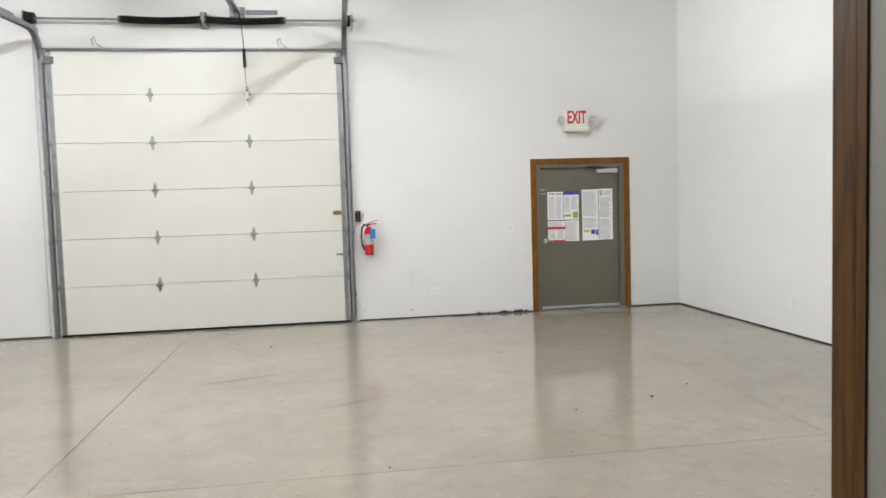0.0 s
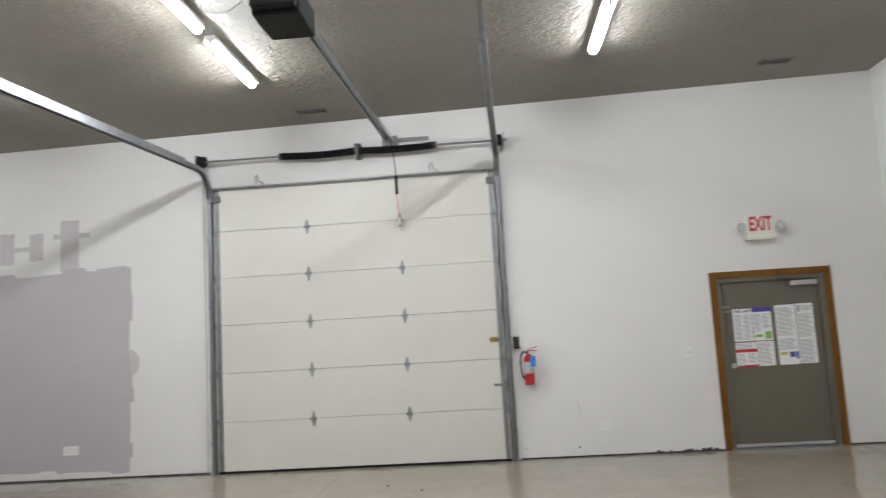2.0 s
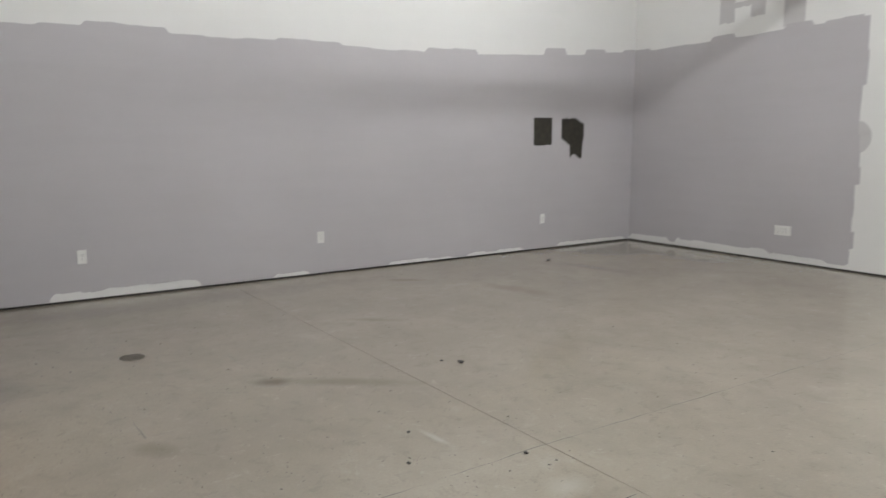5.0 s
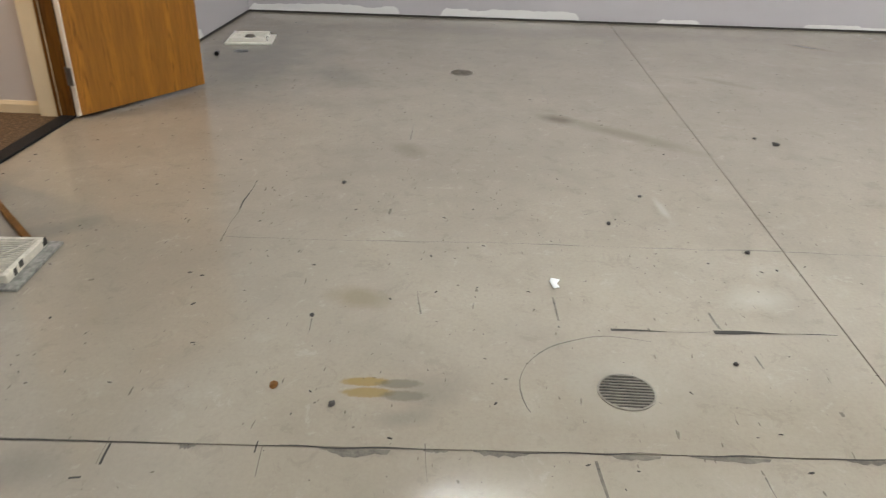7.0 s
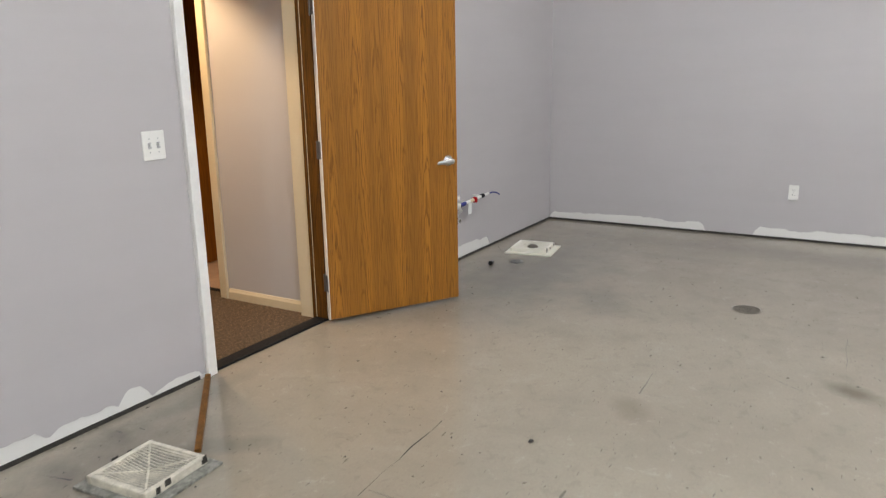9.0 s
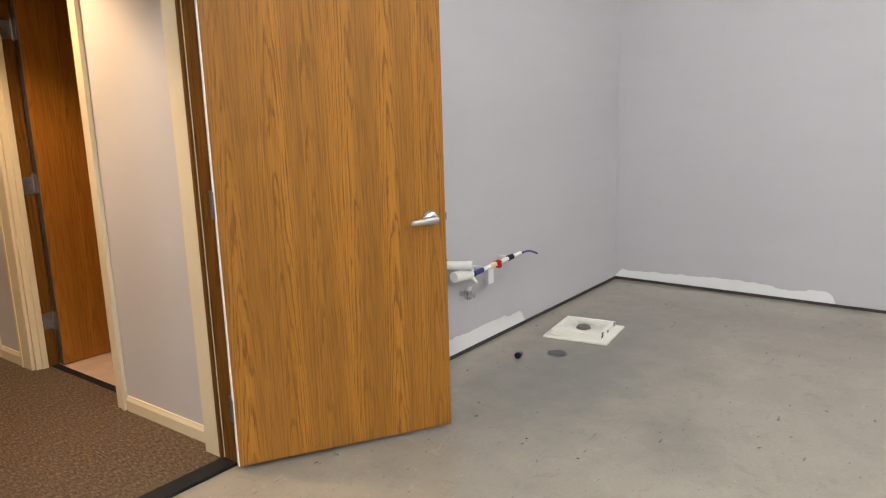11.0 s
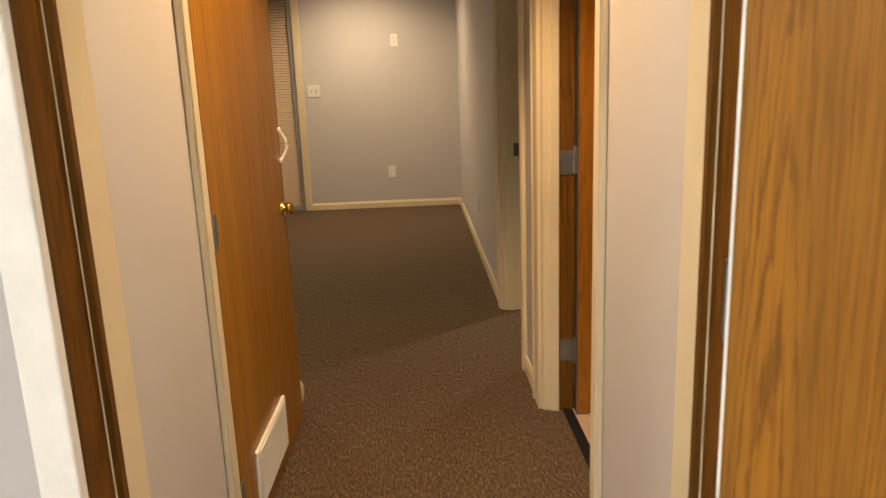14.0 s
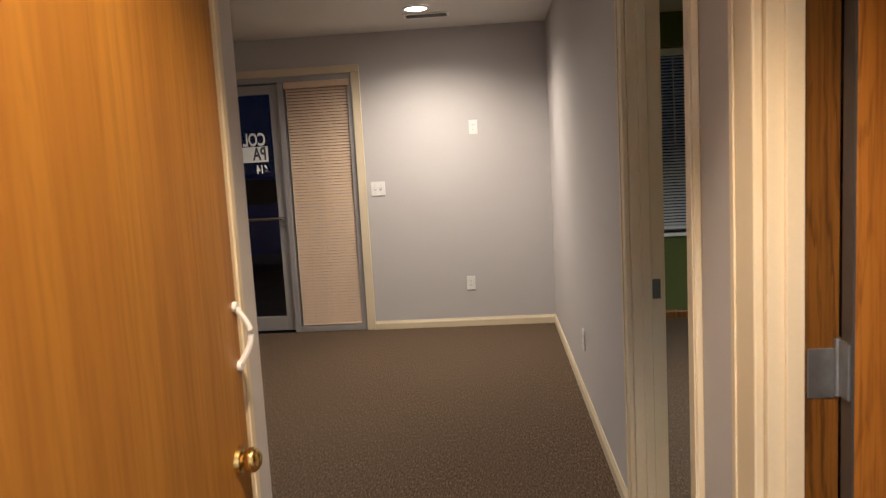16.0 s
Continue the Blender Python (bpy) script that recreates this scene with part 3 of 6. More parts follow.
for x0, x1, z0, z1 in ((-5.86, -5.65, 2.86, 3.28), (-5.43, -5.24, 2.90, 3.26), (-5.0, -4.74, 2.72, 3.41), (-5.65, -5.43, 3.03, 3.09), (-5.10, -4.59, 3.17, 3.235)):
    sheet("roller_mark", (0, YN, 0), (1, 0, 0), (0, -1, 0), x0, x1, lambda u, z0=z0: z0 + ragged(z0, u, 0.05, 0.02), lambda u, z1=z1: z1 + ragged(z1, u, 0.06, 0.02), THIN, "thin grey roller mark on white drywall", 0.0022 if x1 - x0 < 0.3 else 0.0014, 0.01)
S_BARE = ((-5.90, -4.0, 0.085), (-2.75, -2.45, 0.030), (-2.45, -2.28, 0.080), (-2.28, -1.95, 0.038), (-1.95, -1.66, 0.065))
sheet("wall_south_paint_west", (0, YS, 0), (1, 0, 0), (0, 1, 0), XW + 0.004, -3.80, lambda u: 0.022 + max(0.0, bumps(u, S_BARE)), lambda u: 2.47 + ragged(5, u, 0.4, 0.06), GREY, "lilac-grey paint with a bare primed strip at its foot")
sheet("wall_south_paint_middle", (0, YS, 0), (1, 0, 0), (0, 1, 0), -2.772, -1.66, lambda u: 0.022 + max(0.0, bumps(u, S_BARE)), lambda u: 2.47 + ragged(6, u, 0.4, 0.06), GREY, "lilac-grey paint with a bare primed strip at its foot")
sheet("wall_south_paint_top", (0, YS, 0), (1, 0, 0), (0, 1, 0), -3.80, -2.772, lambda u: 2.10, lambda u: 2.47 + ragged(8, u, 0.4, 0.06), GREY, "lilac-grey paint above the hall doorway")
sheet("wall_west_black_patch", (XW, 0, 0), (0, 1, 0), (1, 0, 0), 9.165, 9.475, lambda u: 1.372 + 0.03 * max(0, (u - 9.3)) + ragged(1, u, 0.04, 0.012), lambda u: 1.728, BLACKP, "black paint test patch on the grey wall", 0.0055, 0.01)


def smear_low(u):
    return 1.42 - (0.20 if 9.80 < u < 10.02 else 0.0) - 0.03 * math.sin(u * 31) + ragged(2, u, 0.045, 0.03)


sheet("wall_west_black_smear", (XW, 0, 0), (0, 1, 0), (1, 0, 0), 9.645, 10.05, smear_low, lambda u: 1.725 - max(0, u - 9.9) * 0.5 + ragged(4, u, 0.03, 0.03), BLACKP, "black paint smear on the grey wall", 0.0055, 0.008)

# the dark crack between walls and slab
bm = N()
bx(bm, XW, YS, 0, XW + 0.0045, YN, 0.020)
bx(bm, XW, YN - 0.0045, 0, -2.99, YN, 0.020)
bx(bm, 0.98, YN - 0.0045, 0, 3.46, YN, 0.018)
bx(bm, 4.94, YN - 0.0045, 0, XE, YN, 0.018)
bx(bm, XE - 0.0045, YS, 0, XE, YN, 0.020)
bx(bm, XW, YS, 0, -3.80, YS + 0.0045, 0.020)
bx(bm, -2.735, YS, 0, 0.15, YS + 0.0045, 0.020)
solid("baseboard", bm, DARK, "dark grime line where a baseboard is missing", "base gap")


# ---------------- sectional garage door ----------------
GX0, GX1, SEC = -2.853, 0.862, 0.6165
gate = thing("garage_door", (-1.0, 10.98, 0), "closed off-white sectional overhead door with galvanised hardware", "garage door")
for k in range(6):
    z0 = 0.028 + k * SEC
    bm = bx(N(), GX0, 10.945, z0, GX1, 10.99, z0 + SEC - 0.0045, 0.002)
    sec = part("panel", bm, ENAMEL, gate)
    lines = N()
    for j in range(1, 10):
        bx(lines, GX0 + 0.02, 10.9437, z0 + j * SEC / 10 - 0.0012, GX1 - 0.02, 10.9452, z0 + j * SEC / 10 + 0.0012)
    part("embossed_rib", lines, ENAMEL, sec)
part("bottom_seal", bx(N(), GX0, 10.94, 0.0, GX1, 10.99, 0.030, 0.006), BLACK, gate, "black rubber bottom seal")
for k in range(1, 6):
    z = 0.02 + k * SEC
    for x in (-1.606, -0.379):
        bm = N()
        w, h = 0.040, 0.092
        ring = [bm.verts.new((x + a * w, 10.9435, z + b * h)) for a, b in ((-1, 0), (-0.55, 0.35), (-0.22, 1), (0.22, 1), (0.55, 0.35), (1, 0), (0.55, -0.35), (0.22, -1), (-0.22, -1), (-0.55, -0.35))]
        f = bm.faces.new(ring)
        ex = bmesh.ops.extrude_face_region(bm, geom=[f])
        bmesh.ops.translate(bm, verts=[v for v in ex["geom"] if isinstance(v, bmesh.types.BMVert)], vec=(0, -0.006, 0))
        hinge = part("hinge", bm, GALV, gate)
        part("hinge_knuckle", rod(N(), (x - 0.045, 10.928, z), (x + 0.045, 10.928, z), 0.011), GALV, hinge, smooth=True)
    for x, s in ((GX0 + 0.03, -1), (GX1 - 0.03, 1)):
        bm = bx(N(), x - 0.035, 10.937, z - 0.05, x + 0.035, 10.9448, z + 0.05, 0.002)
        eh = part("edge_hinge", bm, GALV, gate)
        bm = rod(N(), (x - 0.02 * s, 10.93, z), (x + 0.10 * s, 10.93, z), 0.007)
        rod(bm, (x + 0.065 * s, 10.93, z), (x + 0.095 * s, 10.93, z), 0.023)
        part("roller", bm, GALV, eh, smooth=True)
bm = rod(N(), (GX0 - 0.01, 10.915, 3.675), (GX1 + 0.01, 10.915, 3.675), 0.019)
part("top_strut", bm, GALV, gate, smooth=True)
for x, s in ((GX0 + 0.04, -1), (GX1 - 0.04, 1)):
    part("top_bracket", bx(N(), x - 0.06, 10.905, 3.50, x + 0.06, 10.944, 3.585, 0.006), STEELD, gate)
    part("side_stile", bx(N(), x - 0.03, 10.9425, 0.03, x + 0.03, 10.9446, 3.70), GALV, gate)
part("lock_plate", bx(N(), 0.68, 10.932, 1.475, 0.785, 10.944, 1.53, 0.004), BRASS, gate, "dull brass lock plate")
bm = bx(N(), 0.70, 10.925, 0.925, 0.90, 10.944, 0.955, 0.004)
bx(bm, 0.80, 10.915, 0.905, 0.88, 10.935, 0.985, 0.006)
part("slide_bolt", bm, GALV, gate)
for x in (-2.22, 0.09):
    bm = sweep(N(), ((x - 0.04, 10.92, 3.72), (x - 0.05, 10.90, 3.80), (x - 0.02, 10.89, 3.83), (x + 0.0, 10.90, 3.75), (x + 0.07, 10.93, 3.70)), 0.007)
    part("cable_hook", bm, GALV, gate, smooth=True)

# tracks, shaft, spring
for x, s, xe, yend, zend in ((-2.895, -1, -3.106, 6.95, 3.78), (0.905, 1, 0.82, 6.66, 3.68)):
    tr = thing("door_track", (x, 10.9, 0), "galvanised steel door track curving up to the ceiling", "track", "garage door tracks")
    bm = bx(N(), x - 0.024, 10.90, 0.0, x - 0.020, 10.95, 3.55)
    bx(bm, x - 0.024, 10.90, 0.0, x + 0.024, 10.904, 3.55)
    bx(bm, x + 0.020, 10.90, 0.0, x + 0.024, 10.95, 3.55)
    part("vertical_track", bm, GALV, tr)
    part("wall_angle", bx(N(), x + 0.036 * s, 10.94, 0.0, x + 0.042 * s, 10.998, 3.95), GALV, tr)
    pts = []
    for i in range(9):
        a = i / 8 * math.pi / 2
        pts.append((x, 10.93 - 0.36 * (1 - math.cos(a)), 3.52 + 0.36 * math.sin(a)))
    pts.append((xe, yend, zend))
    bm = N()
    for dx, h in ((-0.028, 0.05), (0.028, 0.05)):
        for a, b in zip(pts, pts[1:]):
            strip(bm, ((-0.004, -0.028), (0.004, -0.028), (0.004, 0.028), (-0.004, 0.028)), (a[0] + dx, a[1], a[2]), (b[0] + dx, b[1], b[2]))
    for a, b in zip(pts, pts[1:]):
        strip(bm, ((-0.03, 0.022), (0.03, 0.022), (0.03, 0.030), (-0.03, 0.030)), a, b)
    part("curved_track", bm, GALV, tr)
    bm = strip(N(), ((-0.02, 0.03), (0.02, 0.03), (0.02, 0.036), (-0.014, 0.036), (-0.014, 0.07), (-0.02, 0.07)), (x + (xe - x) * 0.15, 10.2, 3.88 + (zend - 3.88) * 0.1), (xe, yend, zend))
    part("stiffener_angle", bm, GALV, tr)
    ZC = zc(xe)
    bm = bx(N(), xe - 0.02, yend - 0.005, zend - 0.03, xe + 0.02, yend + 0.001, ZC)
    bx(bm, xe - 0.02, yend - 0.03, zend - 0.03, xe - 0.015, yend + 0.001, ZC)
    bx(bm, xe - 0.35, yend - 0.05, ZC - 0.035, xe + 0.12, yend - 0.01, ZC - 0.001)
    part("ceiling_hanger", bm, GALV, tr)
    for z in (0.35, 1.2, 2.1, 3.0):
        part("track_bracket", bx(N(), x + 0.036 * s - 0.014, 10.93, z, x + 0.036 * s + 0.014, 10.998, z + 0.05, 0.003), GALV, tr)
ZS, YSH = 4.045, 10.86
shaft = thing("torsion_shaft", (-1.0, YSH, ZS), "steel torsion shaft with two black springs above the door", "torsion shaft")
part("shaft", rod(N(), (-3.06, YSH, ZS), (1.06, YSH, ZS), 0.014), GALV, shaft, smooth=True)
for a, b in ((-1.893, -0.91), (-0.865, 0.128)):
    bm = N()
    turns = 58
    pts = []
    for i in range(turns * 10 + 1):
        t = i / (turns * 10)
        pts.append((a + (b - a) * t, YSH + 0.040 * math.cos(t * turns * math.tau), ZS - 0.018 * math.sin(math.pi * t) + 0.040 * math.sin(t * turns * math.tau)))
    sweep(bm, pts, 0.0085, 5)
    sp = part("spring", bm, BLACK, shaft, smooth=True)
    for e in (a, b):
        part("spring_cone", rod(N(), (e - 0.03, YSH, ZS), (e + 0.03, YSH, ZS), 0.043), STEELD, sp, smooth=True)
bm = bx(N(), -0.93, YSH + 0.02, ZS - 0.09, -0.845, YN - 0.001, ZS + 0.10, 0.004)
bx(bm, -0.90, YSH - 0.05, ZS - 0.09, -0.875, YSH + 0.06, ZS + 0.09, 0.004)
part("centre_bearing", bm, STEELD, shaft)
for x, s in ((-2.96, -1), (0.955, 1)):
    bm = rod(N(), (x - 0.045, YSH, ZS), (x + 0.045, YSH, ZS), 0.078, 0.070, 20)
    rod(bm, (x - 0.055 * 1, YSH, ZS), (x - 0.045, YSH, ZS), 0.086, None, 20)
    part("cable_drum", bm, BLACK, shaft, smooth=True)
    part("end_bearing_plate", bx(N(), x + 0.07 * s - 0.004, YSH - 0.07, ZS - 0.11, x + 0.07 * s + 0.004, YN - 0.001, ZS + 0.09), GALV, shaft)
    part("lift_cable", rod(N(), (x - 0.02, YSH + 0.07, ZS - 0.05), (x - 0.02, 10.925, 0.06), 0.0028, None, 6), STEELD, shaft)

# opener
op = thing("garage_door_opener", (-0.5, 6.3, 3.7), "black chain-drive opener with a galvanised rail hung from the ceiling", "door opener")
bm = bx(N(), -0.66, 5.98, 3.70, -0.34, 6.42, 3.90, 0.02)
bx(bm, -0.61, 6.05, 3.90, -0.39, 6.36, 3.95, 0.02)
part("motor_box", bm, BLACK, op)
part("light_cover", bx(N(), -0.65, 5.90, 3.72, -0.35, 5.985, 3.88, 0.02), BLACK, op)
bm = N()
for dx in (-0.038, 0.038):
    strip(bm, ((-0.007, -0.02), (0.007, -0.02), (0.007, 0.02), (-0.007, 0.02)), (-0.47 + dx, 6.4, 3.90), (-0.47 + dx, 10.93, 4.17))
strip(bm, ((-0.03, 0.02), (0.03, 0.02), (0.03, 0.026), (-0.03, 0.026)), (-0.47, 6.4, 3.90), (-0.47, 10.93, 4.17))
part("rail", bm, GALV, op)
bm = bx(N(), -0.56, 10.90, 4.10, -0.36, 10.998, 4.22, 0.004)
bx(bm, -0.36, 10.965, 4.15, 0.05, 10.998, 4.20, 0.003)
part("header_bracket", bm, GALV, op)
for x in (-0.66, -0.36):
    part("ceiling_strap", bx(N(), x - 0.012, 6.2, 3.90, x + 0.012, 6.205, zc(x)), GALV, op)
bm = sweep(N(), ((-0.43, 10.80, 4.14), (-0.40, 10.80, 3.9), (-0.385, 10.80, 3.66)), 0.006)
cord = part("release_cord", bm, BLACK, op, smooth=True)
part("cord_tag", bx(N(), -0.405, 10.79, 3.42, -0.365, 10.805, 3.66, 0.005), BLACK, op)
part("lower_cord", rod(N(), (-0.385, 10.80, 3.42), (-0.375, 10.85, 3.10), 0.004, None, 6), INKRED, op)
bm = bx(N(), -0.405, 10.84, 3.03, -0.355, 10.875, 3.12, 0.01)
bx(bm, -0.395, 10.845, 2.93, -0.372, 10.86, 2.99, 0.005)
part("cord_handle", bm, PLASTIC, op)
bm = sweep(N(), [(-0.72 - 0.11 * i, 6.28 + 0.16 * i, 4.05 + 0.06 * i - 0.10 * math.sin(i / 8 * math.pi)) for i in range(9)], 0.006, 6)
part("power_cord", bm, BLACK, op, smooth=True)


# ---------------- ceiling lights and vents ----------------
def strip_light(x, y0, tube, length=1.22):
    ZC = zc(x)
    th = thing("strip_light", (x, y0, ZC), "lit bare fluorescent strip light on the textured ceiling, real or added as fill", "ceiling light", "workshop strip lights")
    bm = strip(N(), ((-0.050, 0.0), (0.050, 0.0), (0.064, -0.058), (-0.064, -0.058)), (x, y0, ZC - 0.001), (x, y0 + length, ZC - 0.001))
    part("housing", bm, PLASTIC, th)
    oval = [(0.034 * math.cos(k * math.tau / 18), 0.024 * math.sin(k * math.tau / 18) - 0.080) for k in range(18)]
    part("tube", strip(N(), oval, (x, y0 + 0.025, ZC), (x, y0 + length - 0.025, ZC)), tube, th, "glowing white tube lens", True)
    for y in (y0 + 0.012, y0 + length - 0.012):
        part("lamp_holder", bx(N(), x - 0.022, y - 0.012, ZC - 0.108, x + 0.022, y + 0.012, ZC - 0.05, 0.003), PLASTIC, th)


# the row at y = 3.50 is unseen, added to brighten the south half
for x in (-5.0, -1.71, 2.0):
    for y in (7.98, 6.50, 3.50):
        strip_light(x + (0.5 if y < 3 else 0.0), y, TUBES[x])


def ceiling_vent(x, y):
    ZC = zc(x) - 0.003
    th = thing("ceiling_vent", (x, y, ZC), "small dark louvred vent in the ceiling", "air vent", "workshop ceiling vents")
    bm = N()
    for a, b, c, d in ((-0.20, -0.09, 0.20, -0.075), (-0.20, 0.075, 0.20, 0.09), (-0.20, -0.075, -0.185, 0.075), (0.185, -0.075, 0.20, 0.075)):
        bx(bm, x + a, y + b, ZC - 0.012, x + c, y + d, ZC - 0.0005)
    part("frame", bm, GRIME, th)
    part("backing", bx(N(), x - 0.185, y - 0.075, ZC - 0.004, x + 0.185, y + 0.075, ZC - 0.001), BLACK, th)
    for i in range(7):
        bm = bx(N(), x - 0.185, y - 0.062 + i * 0.02, ZC - 0.011, x + 0.185, y - 0.055 + i * 0.02, ZC - 0.004)
        part("slat", bm, STEELD, th)


for p in ((-6.55, 10.35), (-1.37, 10.45), (4.27, 10.27)):
    ceiling_vent(*p)


# ---------------- exit door ----------------
EX0, EX1, EZ = 3.463, 4.937, 2.175
ed = thing("door_1", (4.2, 11.05, 0), "closed taupe steel exit door in a brown wood frame, with posters", "door", kind="structure")
t = 0.085
tr = N()
bx(tr, EX0, 10.982, 0, EX0 + t, 11.0, EZ - t, 0.003)
bx(tr, EX1 - t, 10.982, 0, EX1, 11.0, EZ - t, 0.003)
bx(tr, EX0, 10.981, EZ - t, EX1, 11.0, EZ, 0.003)
part("trim", tr, TRIMBROWN, ed, "brown stained wood casing")
fr = N()
bx(fr, EX0 + t, 10.99, 0, EX0 + t + 0.05, 11.13, EZ - t, 0.003)
bx(fr, EX1 - t - 0.07, 10.99, 0, EX1 - t, 11.13, EZ - t, 0.003)
bx(fr, EX0 + t + 0.05, 10.99, EZ - t - 0.05, EX1 - t - 0.07, 11.13, EZ - t, 0.003)
part("frame", fr, OLIVE, ed, "taupe painted steel frame")
DX0, DX1, DZ = EX0 + t + 0.053, EX1 - t - 0.073, EZ - t - 0.053
leaf = part("leaf", bx(N(), DX0, 11.03, 0.02, DX1, 11.075, DZ, 0.003), OLIVE, ed)
part("threshold", bx(N(), EX0 + t, 10.96, 0.0, EX1 - t, 11.13, 0.014, 0.003), GALV, ed)
bm = bx(N(), DX0, 11.022, 0.022, DX1, 11.029, 0.06, 0.002)
part("door_sweep", bm, ALU, ed)
part("weather_strip", bx(N(), DX1 + 0.004, 11.0, 0.02, DX1 + 0.016, 11.028, DZ, 0.002), ALU, ed)
bm = rod(N(), (DX0 + 0.07, 11.028, 1.01), (DX0 + 0.07, 11.010, 1.01), 0.032)
rod(bm, (DX0 + 0.07, 11.012, 1.01), (DX0 + 0.07, 10.975, 1.01), 0.012)
bx(bm, DX0 + 0.06, 10.965, 1.0, DX0 + 0.185, 10.982, 1.022, 0.005)
part("lever_handle", bm, CHROME, ed, smooth=True)
bm = bx(N(), DX0 - 0.02, 11.012, 1.72, DX0 + 0.075, 11.029, 1.75, 0.003)
bx(bm, DX0 + 0.02, 11.005, 1.665, DX0 + 0.08, 11.029, 1.69, 0.003)
part("latch_guard", bm, GALV, ed)
bm = bx(N(), DX1 - 0.34, 10.965, 1.955, DX1 - 0.02, 11.028, 2.02, 0.012)
clo = part("door_closer", bm, ALU, ed)
bm = strip(N(), ((-0.012, -0.004), (0.012, -0.004), (0.012, 0.004), (-0.012, 0.004)), (DX1 - 0.14, 10.99, 2.035), (DX1 - 0.52, 10.93, 2.05))
strip(bm, ((-0.012, -0.004), (0.012, -0.004), (0.012, 0.004), (-0.012, 0.004)), (DX1 - 0.52, 10.93, 2.06), (DX1 - 0.28, 11.0, 2.07))
part("closer_arm", bm, STEELD, clo)


def poster(name, x0, z0, x1, z1, label):
    th = thing(name, (x0, 11.03, z0), label, "poster", "posters on the exit door")
    part("sheet", bx(N(), x0, 11.0265, z0, x1, 11.0295, z1), PAPER, th)
    return th


def bar(th, x0, z0, x1, z1, mat, name="print"):
    part(name, bx(N(), x0, 11.0255, z0, x1, 11.0268, z1), mat, th)


def lines_of(th, x0, z0, x1, z1, pitch=0.016):
    bm = N()
    rnd = random.Random(int((x0 + z0) * 1000))
    z = z1
    while z > z0:
        bx(bm, x0, 11.0257, z - pitch * 0.5, x0 + (x1 - x0) * rnd.uniform(0.7, 1.0), 11.0266, z)
        z -= pitch
    part("text_block", bm, INKGREY, th)


p1 = poster("poster", 3.716, 1.30, 3.945, 1.702, "white safety-law poster with grey text on the taupe door")
lines_of(p1, 3.73, 1.32, 3.83, 1.63)
lines_of(p1, 3.84, 1.32, 3.93, 1.63)
p2 = poster("poster", 3.955, 1.30, 4.18, 1.71, "white poster with a blue heading and green picture")
bar(p2, 3.955, 1.655, 4.18, 1.71, INKBLUE)
lines_of(p2, 3.97, 1.42, 4.06, 1.63)
lines_of(p2, 4.07, 1.45, 4.165, 1.63)
bar(p2, 3.965, 1.345, 4.06, 1.375, INKGREEN)
bar(p2, 4.09, 1.32, 4.165, 1.41, INKGREEN)
p3 = poster("poster", 3.716, 0.985, 3.972, 1.285, "white poster with red headings and red foot")
bar(p3, 3.716, 1.165, 3.972, 1.205, INKRED)
bar(p3, 3.716, 0.985, 3.972, 1.012, INKRED)
lines_of(p3, 3.73, 1.03, 3.835, 1.15)
lines_of(p3, 3.855, 1.03, 3.96, 1.15)
lines_of(p3, 3.73, 1.22, 3.96, 1.27)
p4 = poster("poster", 3.98, 0.99, 4.18, 1.29, "white notice with small grey print")
lines_of(p4, 3.99, 1.0, 4.17, 1.27)
p5 = poster("poster", 4.23, 0.99, 4.475, 1.725, "tall white notice with small print and coloured boxes at its foot")
lines_of(p5, 4.245, 1.34, 4.46, 1.69)
lines_of(p5, 4.245, 1.17, 4.46, 1.31)
bar(p5, 4.25, 1.11, 4.34, 1.145, YELLOW)
bar(p5, 4.36, 1.08, 4.425, 1.145, INKBLUE)
bar(p5, 4.435, 1.06, 4.465, 1.145, INKBLUE)
p6 = poster("poster", 4.485, 0.995, 4.69, 1.73, "tall white notice with dense small print")
lines_of(p6, 4.555, 1.64, 4.68, 1.70)
lines_of(p6, 4.495, 1.32, 4.68, 1.60)
lines_of(p6, 4.495, 1.01, 4.68, 1.29)
bar(p6, 4.50, 1.63, 4.54, 1.71, INKGREY)


def writing(body, m, size, mat, parent, name="lettering", bold=0.0, extrude=0.001, left=False):
    cu = bpy.data.curves.new(name, "FONT")
    cu.body, cu.size, cu.align_x, cu.align_y, cu.extrude, cu.offset = body, size, "LEFT" if left else "CENTER", "CENTER", extrude, bold
    tmp = new(name, cu)
    dg = bpy.context.evaluated_depsgraph_get()
    me = bpy.data.meshes.new_from_object(tmp.evaluated_get(dg))
    bpy.data.objects.remove(tmp)
    me.transform(m)
    me.transform(Matrix.Translation(-BASE.get(parent.name, Vector((0, 0, 0)))))
    me.materials.clear()
    me.materials.append(mat)
    ob = new(name, me)
    ob.parent = parent
    return ob


writing("THE LAW", pose(3.83, 11.0252, 1.67, 90, 0, 0), 0.046, INK, p1, bold=0.001)

